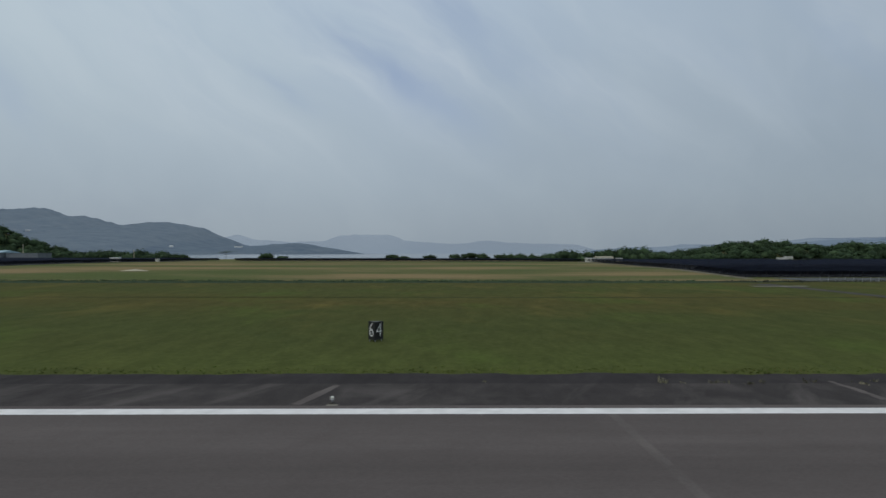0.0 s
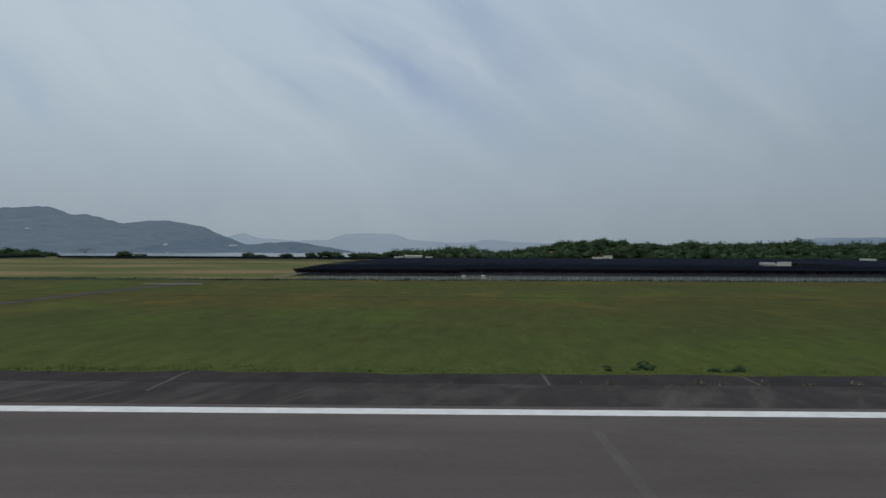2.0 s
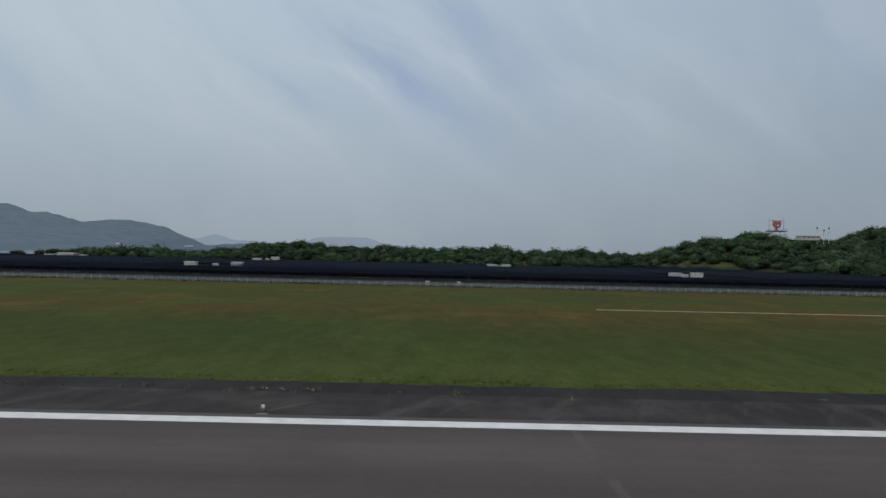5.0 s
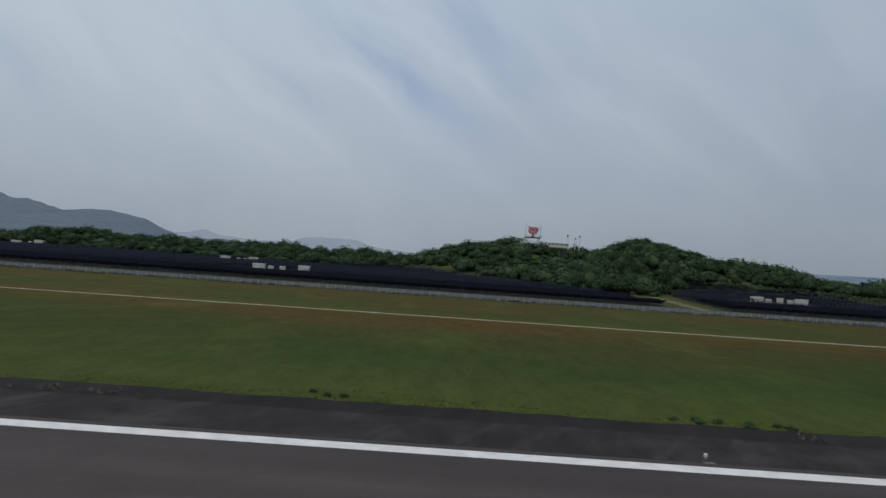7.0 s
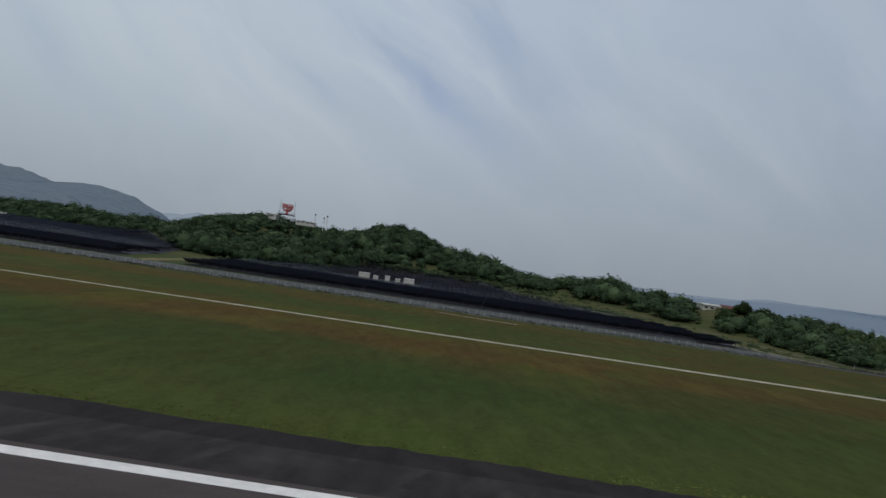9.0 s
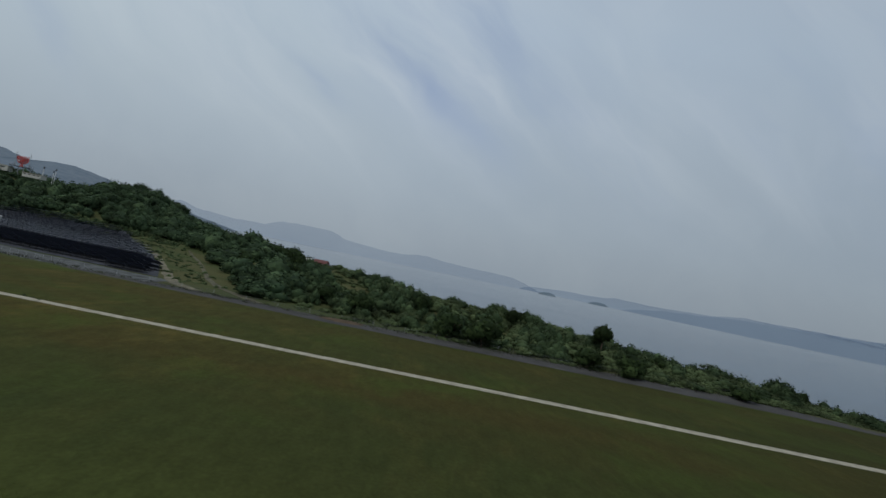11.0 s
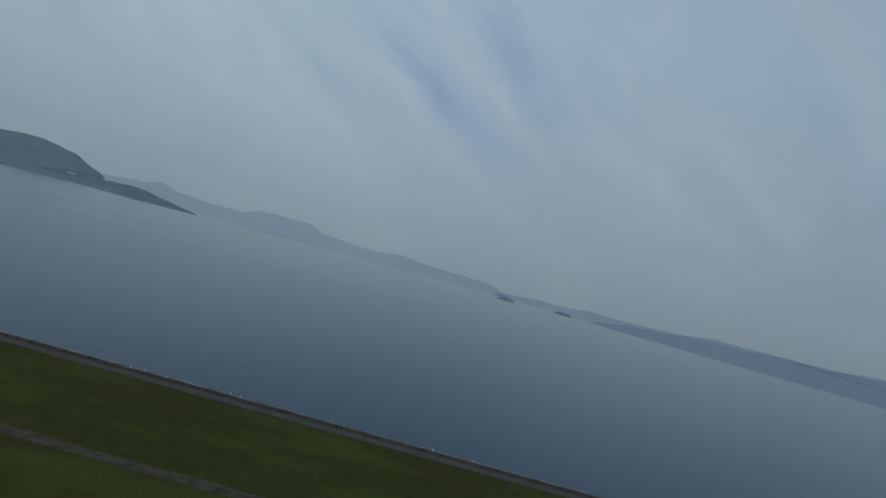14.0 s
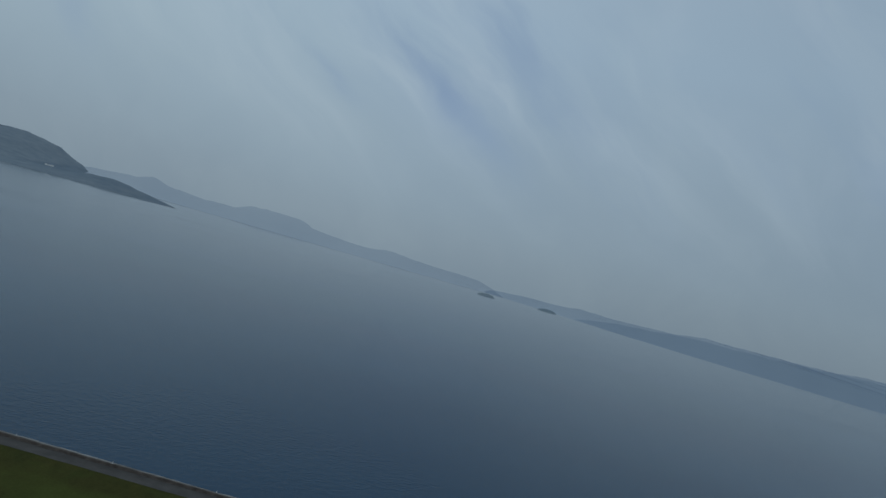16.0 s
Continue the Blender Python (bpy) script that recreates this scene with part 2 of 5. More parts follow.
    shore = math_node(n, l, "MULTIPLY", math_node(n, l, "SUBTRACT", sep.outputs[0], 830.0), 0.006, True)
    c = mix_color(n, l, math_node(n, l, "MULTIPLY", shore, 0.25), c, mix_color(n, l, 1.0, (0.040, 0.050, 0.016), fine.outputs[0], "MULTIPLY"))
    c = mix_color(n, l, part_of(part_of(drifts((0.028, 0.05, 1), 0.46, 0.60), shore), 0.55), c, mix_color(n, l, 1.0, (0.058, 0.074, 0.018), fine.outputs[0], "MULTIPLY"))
    # the unmown land past the boundary: straw coloured weeds
    wild = ramp(n, [(0.38, (0.096, 0.118, 0.040)), (0.5, (0.145, 0.138, 0.058)), (0.62, (0.25, 0.185, 0.092))])
    l.new(noise_at(n, l, 1.0, 6.0, (0.012, 0.028, 1)), wild.inputs[0])
    w = mix_color(n, l, 1.0, wild.outputs[0], fine.outputs[0], "MULTIPLY")
    green = math_node(n, l, "MULTIPLY", math_node(n, l, "SUBTRACT", sep.outputs[0], 150.0), 0.006, True)
    w = mix_color(n, l, math_node(n, l, "MULTIPLY", green, 0.8), w, mix_color(n, l, 1.0, (0.052, 0.068, 0.028), fine.outputs[0], "MULTIPLY"))
    past = math_node(n, l, "MULTIPLY", math_node(n, l, "SUBTRACT", sep.outputs[1], 150.0), 0.25, True)
    east = math_node(n, l, "MULTIPLY", math_node(n, l, "SUBTRACT", 1010.0, sep.outputs[0]), 0.1, True)
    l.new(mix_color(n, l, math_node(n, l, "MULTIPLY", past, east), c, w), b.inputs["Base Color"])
    bump(n, l, b, f, 0.2, 0.25)
    return m


def leaf_material(name, dark, light, warm):
    m, n, l, b = material(name, 0.85, 0.06)
    g = n.new("ShaderNodeNewGeometry")
    r = ramp(n, [(0.0, dark), (0.6, light), (1.0, warm)])
    l.new(g.outputs["Random Per Island"], r.inputs[0])
    big = ramp(n, [(0.3, 0.75), (0.7, 1.25)])
    l.new(noise_at(n, l, 0.05, 3.0), big.inputs[0])
    c = mix_color(n, l, 1.0, r.outputs[0], big.outputs[0], "MULTIPLY")
    # tone that differs crown by crown, with shaded gaps put in as noise
    mid = ramp(n, [(0.36, 0.6), (0.64, 1.4)])
    l.new(noise_at(n, l, 0.16, 2.0), mid.inputs[0])
    l.new(mix_color(n, l, 0.85, c, mid.outputs[0], "MULTIPLY"), b.inputs["Base Color"])
    return m


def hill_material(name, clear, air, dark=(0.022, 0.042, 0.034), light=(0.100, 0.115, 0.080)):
    """Wooded slopes far off; haze is put in by letting the sky behind show through, tinted by the air."""
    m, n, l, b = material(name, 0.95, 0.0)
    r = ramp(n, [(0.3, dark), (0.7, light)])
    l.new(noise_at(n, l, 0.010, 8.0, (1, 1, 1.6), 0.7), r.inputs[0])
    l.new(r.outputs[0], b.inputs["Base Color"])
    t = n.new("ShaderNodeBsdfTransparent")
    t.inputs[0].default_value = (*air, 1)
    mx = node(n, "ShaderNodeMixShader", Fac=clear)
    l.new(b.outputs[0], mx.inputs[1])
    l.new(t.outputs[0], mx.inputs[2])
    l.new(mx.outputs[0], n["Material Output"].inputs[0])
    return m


def water_material():
    m, n, l, b = material("sea_water", 0.12, 0.36)
    b.inputs["IOR"].default_value = 1.33
    r = ramp(n, [(0.35, (0.005, 0.028, 0.062)), (0.7, (0.009, 0.041, 0.080))])
    l.new(noise_at(n, l, 1.0, 4.0, (0.002, 0.004, 1)), r.inputs[0])
    l.new(r.outputs[0], b.inputs["Base Color"])
    rr = ramp(n, [(0.4, 0.03), (0.64, 0.10)])
    l.new(noise_at(n, l, 1.0, 5.0, (0.0016, 0.005, 1)), rr.inputs[0])
    l.new(rr.outputs[0], b.inputs["Roughness"])
    k = node(n, "ShaderNodeBump", Strength=0.2, Distance=0.35)
    l.new(noise_at(n, l, 0.35, 6.0, (1, 1.6, 1), 0.6), k.inputs["Height"])
    swell = n.new("ShaderNodeVectorMath")
    l.new(k.outputs[0], swell.inputs[0])
    swell.inputs[1].default_value = (0, -0.045, 0)
    unit = n.new("ShaderNodeVectorMath")
    unit.operation = "NORMALIZE"
    l.new(swell.outputs[0], unit.inputs[0])
    l.new(unit.outputs[0], b.inputs["Normal"])
    return m


def panel_material():
    m, n, l, b = material("solar_glass", 0.3, 0.1)
    r = ramp(n, [(0.3, (0.026, 0.032, 0.050)), (0.7, (0.036, 0.044, 0.068))])
    l.new(noise_at(n, l, 0.4, 4.0), r.inputs[0])
    l.new(r.outputs[0], b.inputs["Base Color"])
    return m


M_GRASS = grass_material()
M_RUNWAY = asphalt("runway_asphalt", (0.118, 0.100, 0.092), (0.088, 0.074, 0.068))
M_SHOULDER = asphalt("shoulder_asphalt", (0.054, 0.047, 0.044), (0.128, 0.112, 0.102), 0.9, 0.7)
M_OUTER = asphalt("outer_shoulder_asphalt", (0.040, 0.035, 0.034), (0.068, 0.060, 0.056), 0.9, 0.5)
M_TRACK = asphalt("track_asphalt", (0.102, 0.099, 0.092), (0.140, 0.132, 0.118), 0.2)
M_LANE = asphalt("lane_asphalt", (0.066, 0.061, 0.053), (0.105, 0.098, 0.084), 0.2, 0.7)
M_PAINT = plain("runway_paint", (0.76, 0.735, 0.70), 0.8, 0.08, 0, 0.12, 1.2)
M_CONCRETE = plain("weathered_concrete", (0.40, 0.36, 0.27), 0.9, 0.2, 0, 0.3, 0.5)
M_DRAIN = plain("drain_concrete", (0.35, 0.32, 0.245), 0.9, 0.2, 0, 0.3, 0.5)
M_SEAL = asphalt("joint_sealant", (0.134, 0.115, 0.105), (0.11, 0.095, 0.088), 0.4)
M_PAD = plain("worn_pad", (0.075, 0.068, 0.06), 0.9, 0.05, 0, 0.3, 1.0)
M_SIGN = plain("black_sign_face", (0.012, 0.012, 0.013), 0.5, 0.4, 0, 0.2, 3.0)
M_WHITE = plain("white_enamel", (0.75, 0.75, 0.73), 0.5, 0.4, 0, 0.08, 1.5)
M_STEEL = plain("galvanised_steel", (0.30, 0.31, 0.32), 0.5, 0.5, 0.6, 0.2, 2.0)
M_LENS = plain("frosted_lens", (0.75, 0.74, 0.66), 0.2, 0.5, 0, 0.05, 4.0)
M_BOX = plain("pale_cabinet_paint", (0.50, 0.49, 0.44), 0.6, 0.3, 0, 0.12, 0.8)
M_DARKGAP = plain("dark_louvre", (0.05, 0.05, 0.05), 0.8, 0.2, 0, 0.2, 2.0)
M_RED = plain("red_paint", (0.46, 0.070, 0.062), 0.55, 0.35, 0, 0.15, 1.5)
M_PANEL = panel_material()
M_FENCE = plain("fence_wire", (0.13, 0.135, 0.135), 0.7, 0.3, 0.3, 0.3, 1.0)
M_POST = plain("pale_post_concrete", (0.30, 0.31, 0.31), 0.85, 0.1, 0, 0.2, 1.0)
M_REDSOIL = plain("reddish_earth", (0.105, 0.075, 0.048), 0.95, 0.1, 0, 0.4, 0.4)
M_PATH = plain("dusty_path", (0.105, 0.098, 0.066), 0.95, 0.1, 0, 0.5, 0.35)
M_STRAW = plain("dry_straw", (0.165, 0.145, 0.075), 0.95, 0.03, 0, 0.5, 0.6)
M_DITCH = plain("ditch_mud", (0.034, 0.036, 0.022), 0.95, 0.03, 0, 0.4, 0.4)
M_WORN = plain("worn_turf", (0.058, 0.054, 0.040), 0.95, 0.03, 0, 0.4, 0.4)
M_PALEPAD = plain("pale_pad_concrete", (0.20, 0.185, 0.15), 0.9, 0.1, 0, 0.3, 0.4)
M_RANK = plain("rank_grass", (0.040, 0.060, 0.036), 0.95, 0.03, 0, 0.5, 0.5)
M_TRAIL = plain("pale_trail", (0.165, 0.150, 0.105), 0.95, 0.1, 0, 0.4, 0.4)
M_ROCK = plain("shore_rock", (0.045, 0.042, 0.040), 0.85, 0.3, 0, 0.5, 0.7)
M_COPING = plain("pale_coping", (0.17, 0.17, 0.165), 0.9, 0.2, 0, 0.5, 0.25)
M_WALL = plain("seawall_concrete", (0.085, 0.074, 0.066), 0.9, 0.2, 0, 0.4, 0.6)
M_BARK = plain("bark", (0.085, 0.065, 0.048), 0.9, 0.1, 0, 0.3, 3.0)
M_WOODS = leaf_material("woodland_leaves", (0.028, 0.046, 0.025), (0.043, 0.070, 0.034), (0.060, 0.090, 0.042))
M_SCRUB = leaf_material("scrub_leaves", (0.052, 0.072, 0.032), (0.065, 0.089, 0.039), (0.080, 0.102, 0.047))
M_BUSH = leaf_material("bush_leaves", (0.028, 0.046, 0.022), (0.042, 0.066, 0.030), (0.062, 0.088, 0.040))
M_DARKLEAF = leaf_material("evergreen_leaves", (0.014, 0.024, 0.010), (0.026, 0.042, 0.015), (0.040, 0.060, 0.021))
M_BLADE = leaf_material("grass_blades", (0.080, 0.112, 0.030), (0.105, 0.138, 0.036), (0.160, 0.155, 0.055))
# haze put into the hill colours: see-through share, air tint, mostly bluish bases
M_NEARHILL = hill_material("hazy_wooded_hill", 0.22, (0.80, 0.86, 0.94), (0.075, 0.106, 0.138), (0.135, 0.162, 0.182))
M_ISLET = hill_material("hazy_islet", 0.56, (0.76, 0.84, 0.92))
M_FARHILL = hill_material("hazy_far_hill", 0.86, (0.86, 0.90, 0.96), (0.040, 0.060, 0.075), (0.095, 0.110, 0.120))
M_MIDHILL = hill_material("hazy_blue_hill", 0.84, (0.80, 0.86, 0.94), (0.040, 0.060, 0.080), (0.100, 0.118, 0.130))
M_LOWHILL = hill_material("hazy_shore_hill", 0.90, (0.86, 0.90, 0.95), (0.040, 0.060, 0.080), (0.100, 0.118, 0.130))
M_WATER = water_material()
M_ROOF = plain("grey_blue_roof", (0.30, 0.42, 0.47), 0.6, 0.3, 0, 0.15, 0.5)
M_SHED = plain("grey_shed_wall", (0.14, 0.16, 0.18), 0.7, 0.3, 0, 0.15, 0.5)

# ------------------------------------------------------------------ mesh helpers


def link_mesh(name, verts, faces, mat, parent=None, label="", smooth=False):
    me = bpy.data.meshes.new(name)
    me.from_pydata(verts, [], faces)
    me.materials.append(mat)
    if smooth:
        me.polygons.foreach_set("use_smooth", [True] * len(me.polygons))
    me.update()
    ob = new(name, me)
    if parent is not None:
        ob.parent = parent
    if label:
        ob["label"] = label
    return ob


def part(name, bm, mat, parent=None, label="", smooth=False):
    me = bpy.data.meshes.new(name)
    bm.normal_update()
    bm.to_mesh(me)
    bm.free()
    me.materials.append(mat)
    if smooth:
        me.polygons.foreach_set("use_smooth", [True] * len(me.polygons))
    ob = new(name, me)
    if parent is not None:
        ob.parent = parent
    if label:
        ob["label"] = label
    return ob


def box_bm(bm, x0, x1, y0, y1, z0, z1, bevel=0.0):
    r = bmesh.ops.create_cube(bm, size=1.0, matrix=Matrix.Translation(((x0 + x1) / 2, (y0 + y1) / 2, (z0 + z1) / 2)) @ Matrix.Diagonal((x1 - x0, y1 - y0, z1 - z0, 1)))
    if bevel:
        edges = {e for v in r["verts"] for e in v.link_edges}
        bmesh.ops.bevel(bm, geom=list(edges), offset=bevel, segments=1, affect="EDGES")
    return bm


def rod_bm(bm, a, b, r0, r1=None, n=8):
    a, b = Vector(a), Vector(b)
    m = Matrix.Translation((a + b) / 2) @ (b - a).to_track_quat("Z", "Y").to_matrix().to_4x4()
    bmesh.ops.create_cone(bm, cap_ends=True, segments=n, radius1=r0, radius2=r0 if r1 is None else r1, depth=(b - a).length, matrix=m)
    return bm


def smooth01(a, b, v):
    t = np.clip((v - a) / (b - a), 0, 1)
    return t * t * (3 - 2 * t)


def fbm(x, y, s, octaves=4):
    return noise.fractal(Vector((x / s, y / s, 3.7)), 1.0, 2.0, octaves)


# ------------------------------------------------------------------ land and sea
SEA = -5.0
COAST = ((-5000, 560), (-500, 600), (-300, 560), (-100, 530), (100, 520), (400, 540), (560, 520), (700, 440), (790, 360), (850, 290), (900, 242), (945, 198), (985, 172), (1004, 159), (1012, 154.2), (5000, 154.2))


def coast(x):
    return float(np.interp(x, [c[0] for c in COAST], [c[1] for c in COAST]))


HILLS = ((574, 392, 22, 40, 62), (526, 398, 8.0, 25, 45), (483, 425, 3.0, 22, 40), (665, 372, 21.5, 34, 60), (625, 400, 9.3, 30, 50), (722, 345, 10.5, 34, 60), (706, 350, 2.2, 16, 40), (275, 445, 1.2, 28, 28), (772, 292, 9.5, 24, 40), (235, 445, 8.5, 42, 28), (300, 450, 5, 60, 28),
         (380, 448, 6, 70, 28), (470, 448, 5.5, 60, 28), (-408, 530, 27, 44, 60), (668, 425, 12, 26, 40), (828, 232, 7.4, 40, 32), (890, 208, 3.8, 42, 24), (935, 190, 1.7, 32, 18), (812, 250, 4.5, 24, 22), (905, 205, 2.2, 60, 26), (966, 180, 2.9, 28, 15))


def land_z(x, y):
    z = 1.2 * float(smooth01(150, 235, y)) * float(smooth01(960, 860, x) if x > 860 else 1)
    for hx, hy, h, sx, sy in HILLS:
        z += h * math.exp(-((x - hx) / sx) ** 2 - ((y - hy) / sy) ** 2)
    edge = coast(x) - y
    if y > 156 and edge < 18:
        z *= max(edge, 0) / 18
    return z


def build_land():
    xs = [-5000, -3000, -1800, -1200, -900] + list(range(-700, 1080, 10)) + [1100, 1200, 1400, 1800, 2600, 5000]
    flat = [-900, -300, -60, -20, 15, 30, 45, 60, 80, 100, 120, 135, 150]
    n_in = 42
    verts, faces, rows = [], [], len(flat) + n_in + 2
    for x in xs:
        c = coast(x)
        ys = flat + [150 + (c - 150) * (k + 1) / n_in for k in range(n_in)]
        for y in ys:
            verts.append((x, y, land_z(x, y) if y > 150 else 0.0))
        verts.append((x, c + (6 if x < 1008 else 0.4), SEA - 1))
        verts.append((x, c + 30, SEA - 6))
    for i in range(len(xs) - 1):
        for j in range(rows - 1):
            a = i * rows + j
            faces.append((a, a + rows, a + rows + 1, a + 1))
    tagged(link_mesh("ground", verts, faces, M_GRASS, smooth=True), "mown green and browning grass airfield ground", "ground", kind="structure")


build_land()


def sheet(name, x0, x1, y0, y1, z, mat, label, category, step=50.0):
    n = max(1, int((x1 - x0) / step))
    verts = [(x0 + (x1 - x0) * i / n, y, z) for i in range(n + 1) for y in (y0, y1)]
    faces = [(2 * i, 2 * i + 2, 2 * i + 3, 2 * i + 1) for i in range(n)]
    return tagged(link_mesh(name, verts, faces, mat), label, category, kind="structure")


SHORE = ((-20000, 2400), (-7800, 2400), (-3000, 2550), (-1800, 2950), (-1300, 3400), (-900, 3700), (-470, 4000), (-460, 7060), (1500, 7060), (2050, 7420), (2700, 6120), (3000, 4920), (3400, 4270), (4000, 3670), (6000, 3320), (14000, 3020), (24000, 2900))
verts = [(x, y, SEA) for x, far in SHORE for y in (-6000, far)] + [(-2600, 7060, SEA)]
behind_cape = (11, 13, 15, 2 * len(SHORE))
tagged(link_mesh("water", verts, [(2 * i, 2 * i + 2, 2 * i + 3, 2 * i + 1) for i in range(len(SHORE) - 1)] + [behind_cape], M_WATER), "calm grey-blue sea water in the bay", "water", kind="structure")
EDGE_Y = 27.1
sheet("runway", -900, 2200, -33.0, EDGE_Y + 0.9, 0.03, M_RUNWAY, "worn grey-brown asphalt runway", "runway", 200)


def build_shoulder():
    """An inner paved strip with drag marks, and a darker outer one with a ragged grass edge."""
    rng = random.Random(5)
    n = 3600
    for name, inner, mat, label in (("runway_shoulder", True, M_SHOULDER, "scuffed dark asphalt shoulder beside the edge line"), ("outer_shoulder", False, M_OUTER, "dark asphalt outer shoulder with a ragged grass edge")):
        verts = []
        for i in range(n + 1):
            x = -300 + i * 0.5
            seam = 32.7 + 0.12 * fbm(x, 40, 9.0)
            rag = 35.4 + 0.45 * fbm(x, 0, 7.0) + 0.22 * fbm(x, 9, 1.4) + rng.uniform(-0.05, 0.05)
            verts += [(x, EDGE_Y + 0.9, 0.024), (x, seam, 0.024)] if inner else [(x, seam, 0.018), (x, rag, 0.018)]
        faces = [(2 * i, 2 * i + 2, 2 * i + 3, 2 * i + 1) for i in range(n)]
        tagged(link_mesh(name, verts, faces, mat), label, "runway shoulder", kind="structure")


build_shoulder()
line = sheet("runway_edge_line", -600, 1900, EDGE_Y - 0.60, EDGE_Y + 0.34, 0.036, M_PAINT, "white painted runway edge line", "road marking", 100)


def build_joints():
    for k in range(-4, 14):
        x = 8.0 + 33.4 * k if k < 3 else 110.9 + 32.0 * (k - 3)
        w = 0.16 + 0.1 * random.random()
        verts = [(x - w, -30, 0.0345), (x + w, -30, 0.0345), (x + w, EDGE_Y - 0.6, 0.0345), (x - w, EDGE_Y - 0.6, 0.0345)]
        ob = link_mesh("pavement_joint", verts, [(0, 1, 2, 3)], M_SEAL)
        tagged(ob, "pale sealed joint across the asphalt runway", "joint", group="joints across the runway", kind="structure")
    # cracks straight across the shoulder, most of them only on its outer half
    for x, y0, y1, w in ((22.5, 29.0, 33.2, 0.30), (61.5, 32.3, 35.4, 0.13), (105.6, 31.8, 35.6, 0.20), (120.9, 30.6, 35.5, 0.12), (142.4, 32.5, 35.4, 0.10), (154.2, 32.9, 35.3, 0.12), (199.7, 31.6, 35.3, 0.13), (204.7, 33.2, 35.0, 0.10),
                         (210.2, 33.3, 35.4, 0.11), (250.8, 32.4, 35.4, 0.08), (279.1, 32.2, 35.5, 0.11), (567.5, 28.2, 35.5, 0.16)):
        n = 9
        verts = []
        for k in range(n):
            y, mid = y0 + (y1 - y0) * k / (n - 1), x + 0.10 * fbm(x, k * 3.0, 4.0)
            half = w * (0.35 + 0.5 * random.random())
            verts += [(mid - half, y, 0.0285), (mid + half, y, 0.0285)]
        ob = link_mesh("shoulder_joint", verts, [(2 * k, 2 * k + 1, 2 * k + 3, 2 * k + 2) for k in range(n - 1)], M_SEAL)
        tagged(ob, "pale cracked joint across the asphalt shoulder", "joint", group="joints across the shoulder", kind="structure")


build_joints()

# paved cross track from the shoulder to the boundary
def strip(name, centre, mat, z, label, category, uneven=0.0):
    """A ribbon on the ground: rows of x, y, half width; it follows the land."""
    verts, pts = [], []
    for (x0, y0, w0), (x1, y1, w1) in zip(centre, centre[1:]):
        n = max(2, int(math.hypot(x1 - x0, y1 - y0) / 3))
        pts += [(x0 + (x1 - x0) * k / n, y0 + (y1 - y0) * k / n, w0 + (w1 - w0) * k / n) for k in range(n)]
    pts.append(centre[-1])
    for i, (x, y, w) in enumerate(pts):
        a, b = pts[max(i - 1, 0)], pts[min(i + 1, len(pts) - 1)]
        d = Vector((b[0] - a[0], b[1] - a[1], 0)).normalized()
        s = Vector((-d.y, d.x, 0))
        for side in (-1, 1):
            ww = w * (1 + uneven * fbm(x + side * 37, y, 6.0))
            p = Vector((x, y, 0)) + s * side * ww
            verts.append((p.x, p.y, (land_z(p.x, p.y) if p.y > 150 else 0) + z))
    faces = [(2 * i, 2 * i + 2, 2 * i + 3, 2 * i + 1) for i in range(len(pts) - 1)]
    return tagged(link_mesh(name, verts, faces, mat), label, category, kind="structure")


strip("track", [(74.0, 34.9, 2.3), (74.0, 42, 1.6), (74.5, 64, 1.4), (76.5, 118, 1.7), (76.6, 126, 2.2), (76.8, 138, 2.6)], M_LANE, 0.03, "narrow paved track crossing the grass", "track", 0.12)
strip("pad", [(69.5, 128, 1.5), (82, 128.5, 1.5)], M_PALEPAD, 0.045, "pale worn concrete pad at the end of the track", "pad", 0.1)
strip("rank_verge", [(-330, 142, 3.5), (-100, 143.5, 4.5), (60, 146, 4.0), (96, 150, 3.0)], M_RANK, 0.02, "band of rank blue-green grass along the airfield edge", "grass verge", 0.4)
strip("perimeter_road", [(770, 156, 3.0), (830, 155, 5.0), (900, 156.5, 6.0), (960, 156.5, 5.5), (1000, 152, 2.8), (1012, 151.2, 2.3), (1100, 151.3, 2.3), (1900, 151.3, 2.3)], M_TRACK, 0.03, "grey asphalt perimeter road beside the shore", "road", 0.1)
strip("ditch", [(-330, 94.9, 0.4), (60, 95.8, 0.4), (150, 95.0, 0.4), (210, 94.6, 0.3)], M_DITCH, 0.02, "thin dark ditch line across the grass", "ditch", 0.5)
strip("grass_track", [(962, 102.6, 1.0), (1010, 102.9, 1.5), (1060, 102.4, 1.7), (1140, 101.2, 1.7), (1400, 100, 1.7)], M_WORN, 0.02, "faint worn grey strip across the grass", "track", 0.3)

